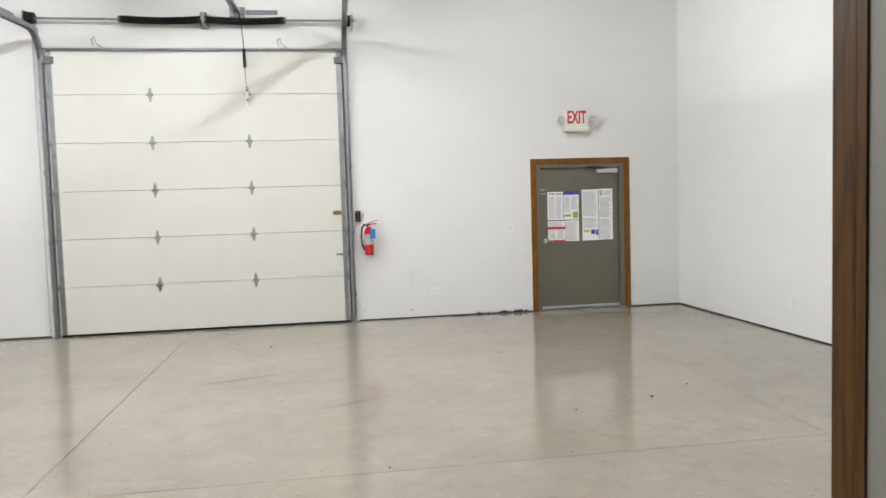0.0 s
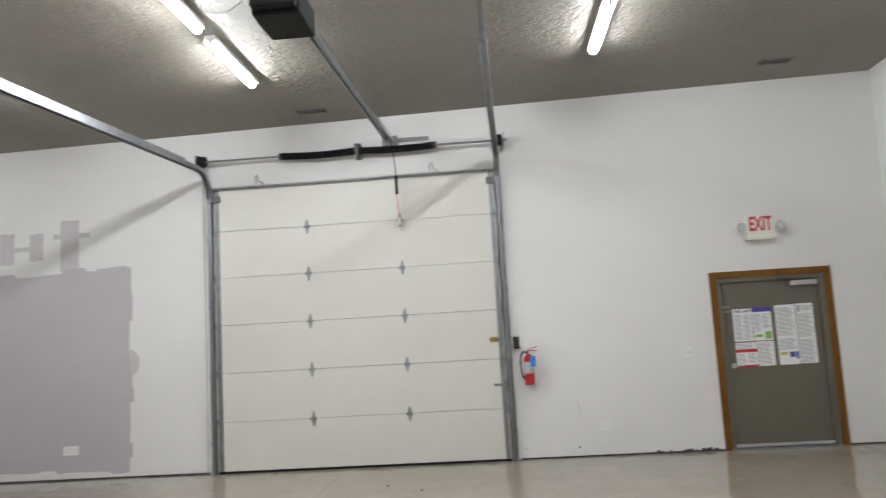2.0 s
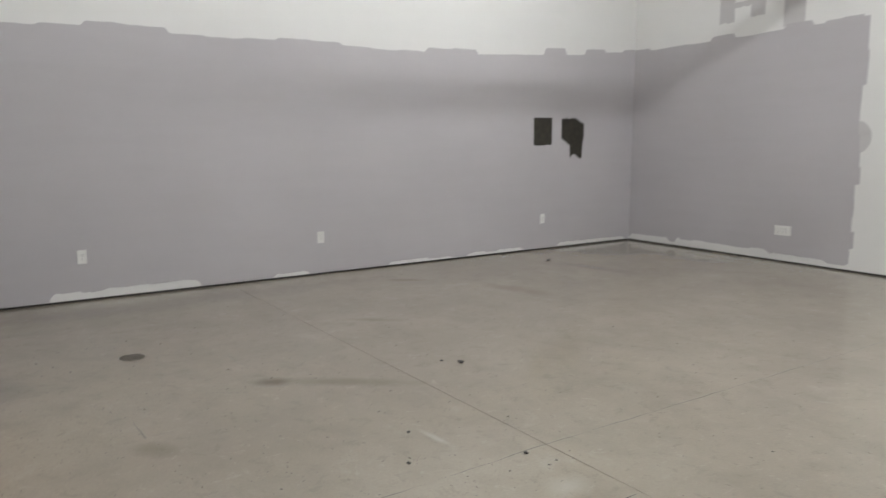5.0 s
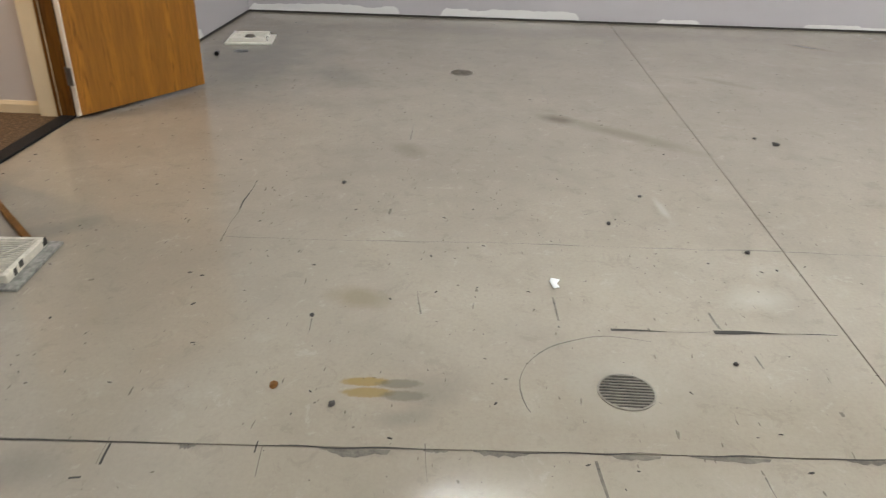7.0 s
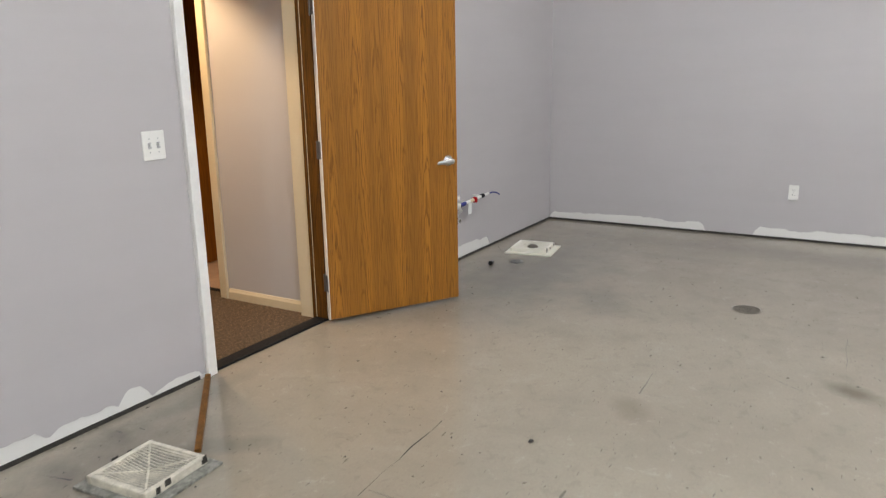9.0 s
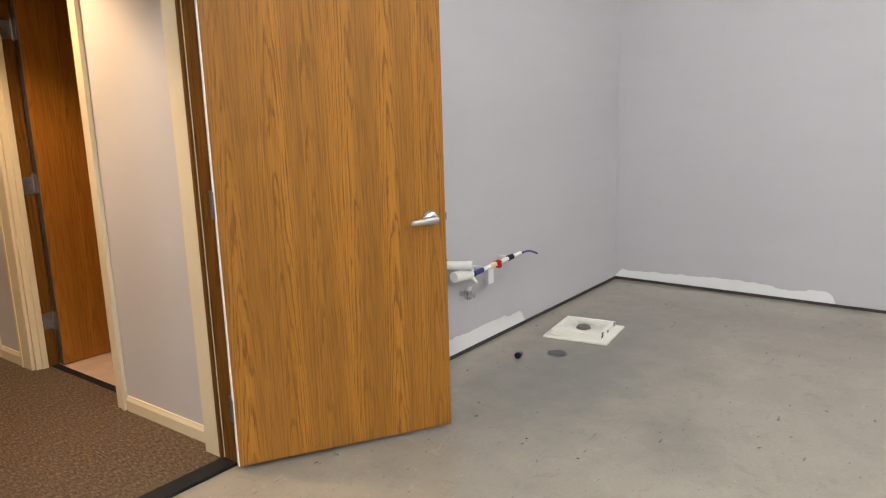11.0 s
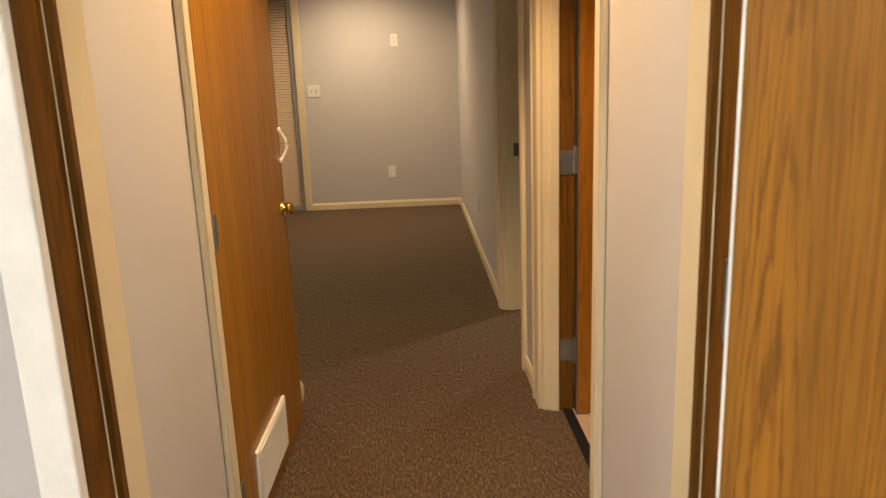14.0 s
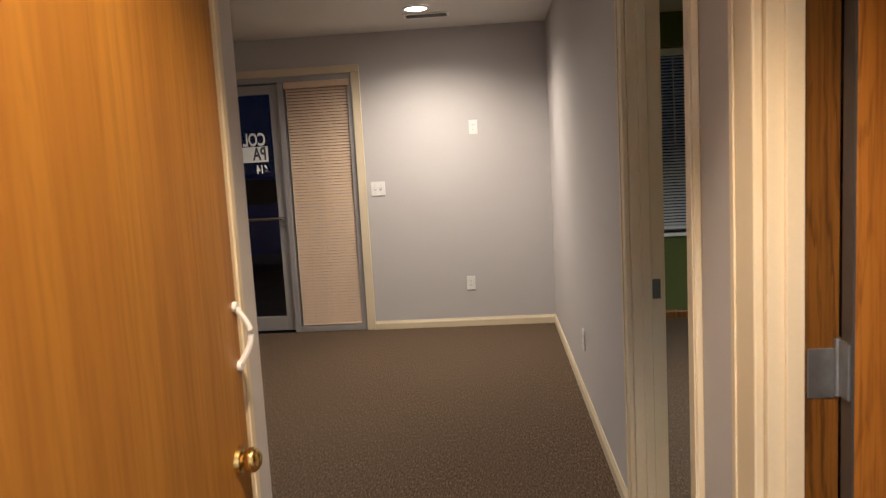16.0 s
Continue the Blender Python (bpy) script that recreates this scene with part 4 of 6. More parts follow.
# exit sign with twin emergency lamps
es = thing("exit_sign", (4.127, 11.0, 2.56), "ivory exit sign with red letters and twin emergency lamps", "exit sign")
part("case", bx(N(), 3.95, 10.90, 2.575, 4.305, 10.999, 2.835, 0.012), IVORY, es)
part("battery_base", bx(N(), 3.945, 10.885, 2.545, 4.31, 10.999, 2.60, 0.012), IVORY, es)
writing("EXIT", pose(4.127, 10.8975, 2.735, 90, 0, 0) @ Matrix.Diagonal((0.74, 1.32, 1, 1)), 0.185, INKRED, es, bold=0.005)
for x, s in ((3.88, -1), (4.375, 1)):
    bm = rod(N(), (x, 10.95, 2.715), (x - 0.01 * s, 10.87, 2.705), 0.045, 0.068, 20)
    lamp = part("emergency_lamp", bm, IVORY, es, smooth=True)
    part("lens", rod(N(), (x - 0.01 * s, 10.871, 2.705), (x - 0.011 * s, 10.862, 2.704), 0.058, 0.05, 20), CHROME, lamp, "clear reflector lens", True)
    part("lamp_arm", rod(N(), (x, 10.95, 2.715), (x - 0.08 * s, 10.95, 2.715), 0.018), IVORY, es, smooth=True)


# ---------------- small things on the walls ----------------
def wall_plate(name, c, out, w, h, label, category, kind, mat=None):
    """A switch or outlet plate. c: its middle on the wall; out: the wall's normal."""
    mat = mat or PLASTIC
    o = Vector(out)
    side = Vector((0, 0, 1)).cross(o)
    m = Matrix(((side.x, o.x, 0, c[0]), (side.y, o.y, 0, c[1]), (0, 0, 1, c[2]), (0, 0, 0, 1)))
    th = thing(name, m, label, category, "wall plates")
    part("plate", bx(N(), -w / 2, 0.001, -h / 2, w / 2, 0.0075, h / 2, 0.0025), mat, th)
    gangs = max(1, round(w / 0.075))
    for g in range(gangs):
        gx = (g - (gangs - 1) / 2) * 0.046
        if kind == "outlet":
            for dz in (-0.020, 0.020):
                rc = part("receptacle", bx(N(), gx - 0.017, 0.0072, dz - 0.014, gx + 0.017, 0.0098, dz + 0.014, 0.003), mat, th)
                bm = N()
                for dx in (-0.007, 0.007):
                    bx(bm, gx + dx - 0.0013, 0.0096, dz - 0.004, gx + dx + 0.0013, 0.0102, dz + 0.006)
                part("slot", bm, INK, rc)
        elif kind == "switch":
            part("toggle_frame", bx(N(), gx - 0.009, 0.0072, -0.014, gx + 0.009, 0.0090, 0.014, 0.001), INKGREY, th)
            part("toggle", bx(N(), gx - 0.005, 0.0085, -0.004, gx + 0.005, 0.020, 0.010, 0.002), mat, th)
        bm = N()
        for dz in ((0,) if kind == "outlet" else (-0.03, 0.03)):
            rod(bm, (gx, 0.0070, dz), (gx, 0.0085, dz), 0.003, None, 8)
        part("screw", bm, INKGREY, th)
    return th


OUT = "white duplex outlet with a plain plate"
for y in (3.786, 6.151, 9.331):
    wall_plate("wall_outlet", (XW + 0.003, y, 0.412), (1, 0, 0), 0.078, 0.125, OUT + " on the grey wall", "outlet", "outlet")
wall_plate("wall_outlet", (-4.84, YN - 0.003, 0.376), (0, -1, 0), 0.205, 0.115, "wide white outlet plate on the grey wall", "outlet", "outlet")
wall_plate("wall_outlet", (2.045, YN, 0.372), (0, -1, 0), 0.12, 0.115, "double white outlet on the white wall", "outlet", "outlet")
wall_plate("wall_outlet", (XE, 8.32, 0.375), (-1, 0, 0), 0.075, 0.15, "white outlet on the white wall", "outlet", "outlet")
wall_plate("light_switch", (3.13, YN, 1.215), (0, -1, 0), 0.12, 0.12, "double white switch plate beside the exit door", "switch", "switch")
wall_plate("light_switch", (-2.605, YS + 0.003, 1.165), (0, 1, 0), 0.118, 0.128, "double white switch plate beside the hall doorway", "switch", "switch")

btn = thing("door_control", (1.015, 11.0, 1.44), "black three-button door control on the white wall", "wall control")
part("box", bx(N(), 0.978, 10.955, 1.37, 1.048, 10.999, 1.52, 0.006), BLACK, btn)
for i in range(3):
    part("button", rod(N(), (1.013, 10.956, 1.40 + i * 0.045), (1.013, 10.947, 1.40 + i * 0.045), 0.012), STEELD, btn, smooth=True)

fe = thing("fire_extinguisher", (1.15, 10.93, 0.915), "red fire extinguisher with a black hose hung on the wall", "fire extinguisher")
bm = rod(N(), (1.15, 10.92, 0.93), (1.15, 10.92, 1.245), 0.062, None, 24)
rod(bm, (1.15, 10.92, 1.245), (1.15, 10.92, 1.295), 0.062, 0.026, 24)
rod(bm, (1.15, 10.92, 0.915), (1.15, 10.92, 0.93), 0.054, 0.062, 24)
part("cylinder", bm, RED, fe, smooth=True)
part("label_band", rod(N(), (1.15, 10.92, 1.06), (1.15, 10.92, 1.20), 0.0628, None, 24), INKGREY, fe, "printed silver label", True)
bm = rod(N(), (1.15, 10.92, 1.29), (1.15, 10.92, 1.33), 0.020)
part("valve", bm, CHROME, fe, smooth=True)
bm = bx(N(), 1.135, 10.908, 1.33, 1.26, 10.932, 1.343, 0.004)
strip(bm, ((-0.011, -0.004), (0.011, -0.004), (0.011, 0.004), (-0.011, 0.004)), (1.13, 10.92, 1.348), (1.27, 10.92, 1.385))
part("squeeze_handle", bm, RED, fe)
bm = sweep(N(), ((1.14, 10.905, 1.31), (1.09, 10.90, 1.335), (1.055, 10.90, 1.28), (1.045, 10.90, 1.18), (1.055, 10.90, 1.06), (1.075, 10.905, 1.01), (1.09, 10.905, 0.99)), 0.012)
part("hose", bm, BLACK, fe, smooth=True)
part("inspection_tag", bx(N(), 1.165, 10.845, 1.14, 1.235, 10.849, 1.27, 0.001), BLUE, fe, "blue inspection tag")
part("wall_hook", bx(N(), 1.13, 10.97, 1.20, 1.17, 10.999, 1.30, 0.004), STEELD, fe)

# scuffs and nail holes on the white wall
for x, z, w, h in ((1.70, 0.11, 0.02, 0.02), (1.05, 0.12, 0.012, 0.012), (4.98, 0.30, 0.01, 0.02)):
    solid("nail_hole", bx(N(), x, YN - 0.002, z, x + w, YN - 0.0005, z + h, 0.0), DARK, "small dark hole in the white wall", "wall mark")
bm = sweep(N(), [(1.72 + 0.05 * math.sin(i * 0.4) * i / 8, YN - 0.001, 0.68 - 0.028 * i) for i in range(9)], 0.003, 5)
solid("wall_scuff", bm, INKGREY, "grey scuff mark on the white wall", "wall mark")


# ---------------- hall doorway and oak door ----------------
def doorway(name, x0, x1, y_room, y_hall, top, room_mat, split, label, casing):
    th = thing(name, ((x0 + x1) / 2, y_room, 0), label, "door frame", kind="structure")
    j = 0.02
    out, inn = N(), N()
    for bm, a, b in ((out, split, y_room - 0.001), (inn, y_hall, split - 0.001)):
        bx(bm, x0 - 0.001, a, 0, x0 + j, b, top - j, 0.002)
        bx(bm, x1 - j, a, 0, x1 + 0.001, b, top - j, 0.002)
        bx(bm, x0 - 0.001, a, top - j, x1 + 0.001, b, top, 0.002)
    part("outer_jamb", out, BROWN, th, "brown stained jamb")
    part("inner_jamb", inn, CREAM if casing else FRAMEGREY, th, "cream painted jamb" if casing else "grey painted jamb")
    st = N()
    j2 = 0.0105 if casing else 0.003
    bx(st, x0 + j, split - 0.020, 0, x0 + j + j2, split - 0.004, top - j)
    bx(st, x1 - j - j2, split - 0.020, 0, x1 - j, split - 0.004, top - j)
    bx(st, x0 + j, split - 0.020, top - j - 0.011, x1 - j, split - 0.004, top - j)
    part("door_stop", st, BROWN, th)
    if casing:
        cs = N()
        bx(cs, x1 - 0.019, y_room, 0.0, x1 + 0.036, y_room + 0.024, top, 0.004)
        bx(cs, x0 - 0.055, y_room, 0.0, x0 - 0.002, y_room + 0.012, top, 0.004)
        bx(cs, x0 - 0.055, y_room, top, x1 + 0.055, y_room + 0.018, top + 0.06, 0.004)
        part("casing", cs, room_mat, th, "white painted casing")
    return th


dw = doorway("door_2_frame", -3.745, -2.812, YS, YS2, 2.07, WTRIM, 1.512, "brown and cream door frame with white casing to the hall", True)
part("strike_plate", bx(N(), -2.8285, 1.535, 0.86, -2.824, 1.575, 0.95, 0.001), STEELD, dw)
doorway("door_3_frame", 0.12, 1.20, YS, YS2, 2.07, WTRIM, 1.545, "brown stained door frame of the second doorway", False)
solid("trim_threshold", bx(N(), -3.745, 1.50, 0.0, -2.812, YS, 0.014, 0.003), BLACK, "black rubber carpet edge strip in the doorway", "threshold")


def leaf_door(name, hinge, angle, w, h, mat, label, hinges, hinge_mat, edge_mat=None):
    """A flush door. Its own axes: hinge line at the origin, leaf along +x, faces at y = 0 and -0.044."""
    m = pose(hinge[0], hinge[1], hinge[2], 0, 0, angle)
    th = thing(name, m, label, "door", kind="structure")
    lf = part("leaf", bx(N(), 0.004, -0.044, 0.0, w, 0.0, h, 0.0015), mat, th)
    part("hinge_edge", bx(N(), 0.0, -0.043, 0.0, 0.0042, -0.001, h), edge_mat or WTRIM, th, "pale unfinished edge")
    for z in hinges:
        hg = part("hinge", bx(N(), -0.004, -0.036, z - 0.05, 0.001, 0.006, z + 0.05, 0.001), hinge_mat, th)
        part("hinge_barrel", rod(N(), (-0.003, 0.008, z - 0.052), (-0.003, 0.008, z + 0.052), 0.008), hinge_mat, hg, smooth=True)
    return th


def lever(th, x, z, side, mat):
    s = 1 if side > 0 else -1
    y = 0.0 if s > 0 else -0.044
    bm = rod(N(), (x, y, z), (x, y + 0.010 * s, z), 0.035, 0.034, 24)
    rod(bm, (x, y + 0.010 * s, z), (x, y + 0.020 * s, z), 0.034, 0.027, 24)
    rod(bm, (x, y + 0.020 * s, z), (x, y + 0.028 * s, z), 0.027, 0.014, 24)
    rose = part("rose", bm, mat, th, "chrome rose", True)
    bm = rod(N(), (x, y + 0.02 * s, z), (x, y + 0.066 * s, z), 0.013, 0.015, 18)
    bar = [(x + 0.014, 0.010), (x + 0.004, 0.0155), (x - 0.03, 0.0145), (x - 0.065, 0.0122), (x - 0.092, 0.0108), (x - 0.099, 0.006)]
    rings = []
    for q, (u, r) in enumerate(bar):
        rings.append([bm.verts.new((u, y + (0.062 - 0.008 * max(0, q - 2) / 3) * s + 0.62 * r * math.cos(k * math.tau / 14) * s, z - 0.003 * max(0, q - 2) + r * math.sin(k * math.tau / 14))) for k in range(14)])
    for p, q in zip(rings, rings[1:]):
        for k in range(14):
            bm.faces.new((p[k], p[(k + 1) % 14], q[(k + 1) % 14], q[k]))
    bm.faces.new(rings[0][::-1])
    bm.faces.new(rings[-1])
    bmesh.ops.recalc_face_normals(bm, faces=bm.faces[:])
    part("lever", bm, SATIN, th, "satin steel lever", True)


# hinge at the west jamb; the open leaf stands out into the workshop
od = leaf_door("door_2", (-3.715, 1.605, 0.024), 149.5, 0.888, 1.955, OAK, "open flush oak-veneer door with a chrome lever", (0.22, 1.01, 1.80), STEELD)
lever(od, 0.82, 0.895, -1, CHROME)
part("latch", bx(N(), 0.887, -0.030, 0.88, 0.899, -0.014, 0.91, 0.001), STEELD, od)

# ---------------- hall, front room and side rooms ----------------
def office_floor(name, x0, x1, y0, y1, mat, label):
    return solid(name, bx(N(), x0, y0, -0.1, x1, y1, 0.004), mat, label, "floor")


office_floor("floor_hall", HW - 0.09, HE, -0.5, 1.50, CARPET, "brown loop-pile carpet")
office_floor("floor_front", HW, 1.5, YF, -0.5, CARPET, "brown loop-pile carpet")
office_floor("floor_green_room", -7.0, HW, YF, -0.5, CARPET, "dark brown carpet")
office_floor("floor_side_room", -6.4, HW - 0.09, -0.4, YS2, TILE, "peach floor tile")
office_floor("floor_back_room", -1.2, 2.6, -0.5, YS2 + 0.16, FLOOR, "plain concrete floor of the back room")
bm = bx(N(), -7.0, YF - 0.2, ZH, 2.6, YS2, ZH + 0.1)
solid("ceiling_office", bm, CEIL2, "flat off-white office ceiling", "ceiling")
D1A, D1B, D2A, D2B = -0.225, 0.655, -1.53, -0.675
wall_along_y("wall_hall_west", HW - 0.115, HW, YF, YS2, ZH, [(D2A, D2B, 0, 2.06), (D1A, D1B, 0, 2.06)], LILAC, "lilac-grey hall wall with two doorways")
wall_along_y("wall_hall_east", HE, HE + 0.115, -0.47, YS2, ZH, [(-0.27, 0.695, 0, 2.06)], LILAC, "lilac-grey hall wall with a door")
wall_along_x("wall_front_north", -0.47, -0.36, HE + 0.115, 1.5, ZH, [], LILAC, "lilac-grey front room wall")
wall_along_y("wall_front_east", 1.5, 1.62, YF, -0.47, ZH, [], LILAC, "plain lilac-grey wall")
wall_along_y("wall_green_west", -7.1, -7.0, YF, -0.5, ZH, [], GREEN, "olive green wall")
wall_along_x("wall_green_north", -0.55, -0.45, -7.0, HW - 0.115, ZH, [], GREEN, "olive green wall")
wall_along_x("wall_side_south", -0.45, -0.40, -6.4, HW - 0.115, ZH, [], LILAC, "plain lilac-grey wall of the side room")
wall_along_y("wall_side_west", -6.5, -6.4, -0.40, YS2, ZH, [], LILAC, "plain lilac-grey wall")
wall_along_y("wall_back_east", 2.6, 2.7, -0.5, YS2, ZH, [], LILAC, "plain wall of the back room")
wall_along_y("wall_back_west", -1.3, -1.2, -0.36, YS2, ZH, [], LILAC, "plain wall of the back room")
wall_along_x("wall_back_south", -0.6, -0.5, 1.62, 2.7, ZH, [], LILAC, "plain wall of the back room")
# front wall: window of the green room, storefront of the front room
SX0, SX1, SZ = -2.17, -0.55, 2.18
wall_along_x("wall_front", YF - 0.2, YF, -7.1, 1.62, ZH, [(-5.9, -4.62, 0.72, 2.22), (SX0, SX1, 0, SZ)], LILAC, "lilac-grey front wall with a glazed entrance")
solid("wall_green_face", bx(N(), -7.0, YF, 0, -5.9, YF + 0.004, ZH), GREEN, "olive green wall beside the window", "wall")
solid("wall_green_face", bx(N(), -4.62, YF, 0, HW - 0.115, YF + 0.004, ZH), GREEN, "olive green wall beside the window", "wall")
solid("wall_green_face", bx(N(), -5.9, YF, 0, -4.62, YF + 0.004, 0.72), GREEN, "olive green wall under the window", "wall")
solid("wall_green_face", bx(N(), -5.9, YF, 2.22, -4.62, YF + 0.004, ZH), GREEN, "olive green wall over the window", "wall")
solid("wall_green_face", bx(N(), HW - 0.119, YF + 0.004, 0, HW - 0.115, D2A - 0.07, ZH), GREEN, "olive green wall beside the doorway", "wall")


def base_run(a, b, out, mat=CREAM, h=0.075):
    """A small moulded baseboard from a to b on a wall whose normal is out."""
    bm = N()
    o = Vector(out)
    prof = ((0.0005, 0.004), (0.014, 0.004), (0.014, h * 0.72), (0.008, h * 0.9), (0.006, h), (0.0005, h))
    ends = [[bm.verts.new(Vector(p) + o * u + Vector((0, 0, z))) for u, z in prof] for p in (a, b)]
    for i in range(6):
        bm.faces.new((ends[0][i], ends[0][(i + 1) % 6], ends[1][(i + 1) % 6], ends[1][i]))
    bm.faces.new(ends[0][::-1])
    bm.faces.new(ends[1])
    return solid("baseboard", bm, mat, "cream painted baseboard over brown carpet", "baseboard")


base_run((HW, YF, 0), (HW, D2A - 0.065, 0), (1, 0, 0))
base_run((HW, D2B + 0.065, 0), (HW, D1A - 0.115, 0), (1, 0, 0))
base_run((HW, D1B + 0.065, 0), (HW, YS2, 0), (1, 0, 0))
base_run((HE, 0.745, 0), (HE, YS2, 0), (-1, 0, 0))
base_run((HE, -0.47, 0), (HE, -0.334, 0), (-1, 0, 0))
base_run((HW, YF, 0), (SX0 - 0.075, YF, 0), (0, 1, 0))
base_run((-7.0, YF + 0.004, 0), (HW - 0.119, YF + 0.004, 0), (0, 1, 0), TRIMBROWN)


def side_frame(name, x_hall, x_far, a, b, top, far_mat, label, stop_x, wide=0.062, low=0.062):
    """Frame of a doorway in a wall that runs north to south."""
    s = 1 if x_hall > x_far else -1
    lo, hi = min(x_hall, x_far), max(x_hall, x_far)
    th = thing(name, (x_hall, (a + b) / 2, 0), label, "door frame", kind="structure")
    jm = N()
    for y0, y1 in ((a - 0.001, a + 0.018), (b - 0.018, b + 0.001)):
        bx(jm, lo, y0, 0.0, hi, y1, top - 0.018, 0.002)
    bx(jm, lo, a - 0.001, top - 0.018, hi, b + 0.001, top, 0.002)
    part("jamb", jm, far_mat, th)
    st = N()
    for y0, y1 in ((a + 0.018, a + 0.029), (b - 0.029, b - 0.018)):
        bx(st, stop_x - 0.016, y0, 0, stop_x + 0.016, y1, top - 0.018, 0.002)
    bx(st, stop_x - 0.016, a + 0.018, top - 0.029, stop_x + 0.016, b - 0.018, top - 0.018, 0.002)
    part("door_stop", st, far_mat, th)
    cs = N()
    for y0, y1 in ((a - low, a + 0.006), (b - 0.006, b + wide)):
        x0, x1 = sorted((x_hall + 0.0004 * s, x_hall + 0.019 * s))
        bx(cs, x0, y0, 0.004, x1, y1, top - 0.006, 0.004)
        x2, x3 = sorted((x_hall + 0.019 * s, x_hall + 0.024 * s))
        w = y1 - y0
        out = y0 if y0 < a else y1
        bx(cs, x2, min(out, out + (0.022 if y0 < a else -0.022)), 0.004, x3, max(out, out + (0.022 if y0 < a else -0.022)), top - 0.006, 0.002)
    x0, x1 = sorted((x_hall + 0.0004 * s, x_hall + 0.021 * s))
    bx(cs, x0, a - low, top - 0.006, x1, b + wide, top + 0.062, 0.004)
    part("casing", cs, CREAM, th, "cream moulded casing")
    return th


f1 = side_frame("door_4_frame", HW, HW - 0.115, D1A, D1B, 2.06, CREAM, "cream casing of the side-room doorway", HW - 0.045, low=0.11)
part("hinge_side_jamb", bx(N(), HW - 0.120, D1A + 0.0185, 0.0, HW - 0.060, D1A + 0.024, 2.04), BROWN, f1, "brown stained jamb strip")
for z in (0.26, 1.0, 1.79):
    part("hinge_leaf", bx(N(), HW - 0.112, D1A + 0.0242, z - 0.045, HW - 0.066, D1A + 0.0262, z + 0.045, 0.0008), GALV, f1, "grey steel hinge leaf")
f2 = side_frame("door_5_frame", HW, HW - 0.115, D2A, D2B, 2.06, CREAM, "cream frame of the green-room doorway", HW - 0.05)
part("strike_plate", bx(N(), HW - 0.098, D2A + 0.0182, 0.885, HW - 0.070, D2A + 0.0205, 0.955, 0.001), STEELD, f2, "dark strike plate")
f3 = side_frame("door_6_frame", HE, HE + 0.115, -0.27, 0.695, 2.06, CREAM, "cream casing of the louvred oak door", HE + 0.088, 0.048)
solid("trim_threshold", bx(N(), HW - 0.115, D1A, 0.0, HW - 0.075, D1B, 0.009, 0.002), BLACK, "black edge strip between carpet and tile", "threshold")

ld = leaf_door("door_4", (HW - 0.122, D1A + 0.03, 0.010), 178.0, 0.92, 2.03, OAK3, "open reddish oak-veneer door in the side room", (0.25, 1.0, 1.78), GALV, STEELD)
rd = leaf_door("door_6", (HE + 0.029, 0.672, 0.012), -91.8, 0.905, 2.03, OAK2, "golden oak door standing ajar, with a brass knob and low vent", (0.20, 0.955, 1.80), GALV)
bm = rod(N(), (0.855, -0.044, 0.865), (0.855, -0.052, 0.865), 0.028, 0.026, 22)
kb = part("knob_rose", bm, BRASS, rd, "polished brass rose", True)
bm = N()
bmesh.ops.create_uvsphere(bm, u_segments=20, v_segments=12, radius=0.024, matrix=Matrix.Translation((0.855, -0.069, 0.865)) @ Matrix.Diagonal((1, 0.72, 1, 1)))
rod(bm, (0.855, -0.05, 0.865), (0.855, -0.062, 0.865), 0.012)
part("knob", bm, BRASS, rd, "polished brass knob", True)
bm = sweep(N(), [(0.892 + 0.010 * math.sin(i / 10 * math.pi), -0.047 - 0.022 * math.sin(i / 10 * math.pi), 1.146 - 0.108 * i / 10) for i in range(11)], 0.006)
rod(bm, (0.892, -0.044, 1.148), (0.892, -0.052, 1.148), 0.010)
rod(bm, (0.892, -0.044, 1.036), (0.892, -0.052, 1.036), 0.010)
part("pull_handle", bm, PLASTIC, rd, "white plastic pull handle", True)
for z in (0.20, 0.955, 1.80):
    part("hinge_plate", bx(N(), 0.0045, -0.0475, z - 0.045, 0.036, -0.0435, z + 0.045, 0.001), GALV, rd, "grey steel hinge plate")
vt = part("vent_grille", bx(N(), 0.165, -0.0555, 0.066, 0.575, -0.0435, 0.252, 0.004), PLASTIC, rd, "white louvred vent")
for i in range(11):
    bm = strip(N(), ((-0.0015, -0.006), (0.0015, -0.006), (0.0015, 0.006), (-0.0015, 0.006)), (0.183, -0.0575, 0.082 + i * 0.0155), (0.557, -0.0575, 0.082 + i * 0.0155))
    part("louvre", bm, PLASTIC, vt)

for z, nm, lab in ((0.374, "wall_outlet", OUT + " on the front room wall"), (1.675, "wall_outlet", "high white outlet plate on the front room wall")):
    wall_plate(nm, (-3.077 if z < 1 else -3.16, YF, z), (0, 1, 0), 0.072, 0.118, lab, "outlet", "outlet")
wall_plate("light_switch", (-2.337, YF, 1.209), (0, 1, 0), 0.12, 0.118, "double white switch plate beside the entrance", "switch", "switch")
wall_plate("wall_outlet", (HW, -3.05, 0.36), (1, 0, 0), 0.072, 0.118, OUT + " on the hall wall", "outlet", "outlet")


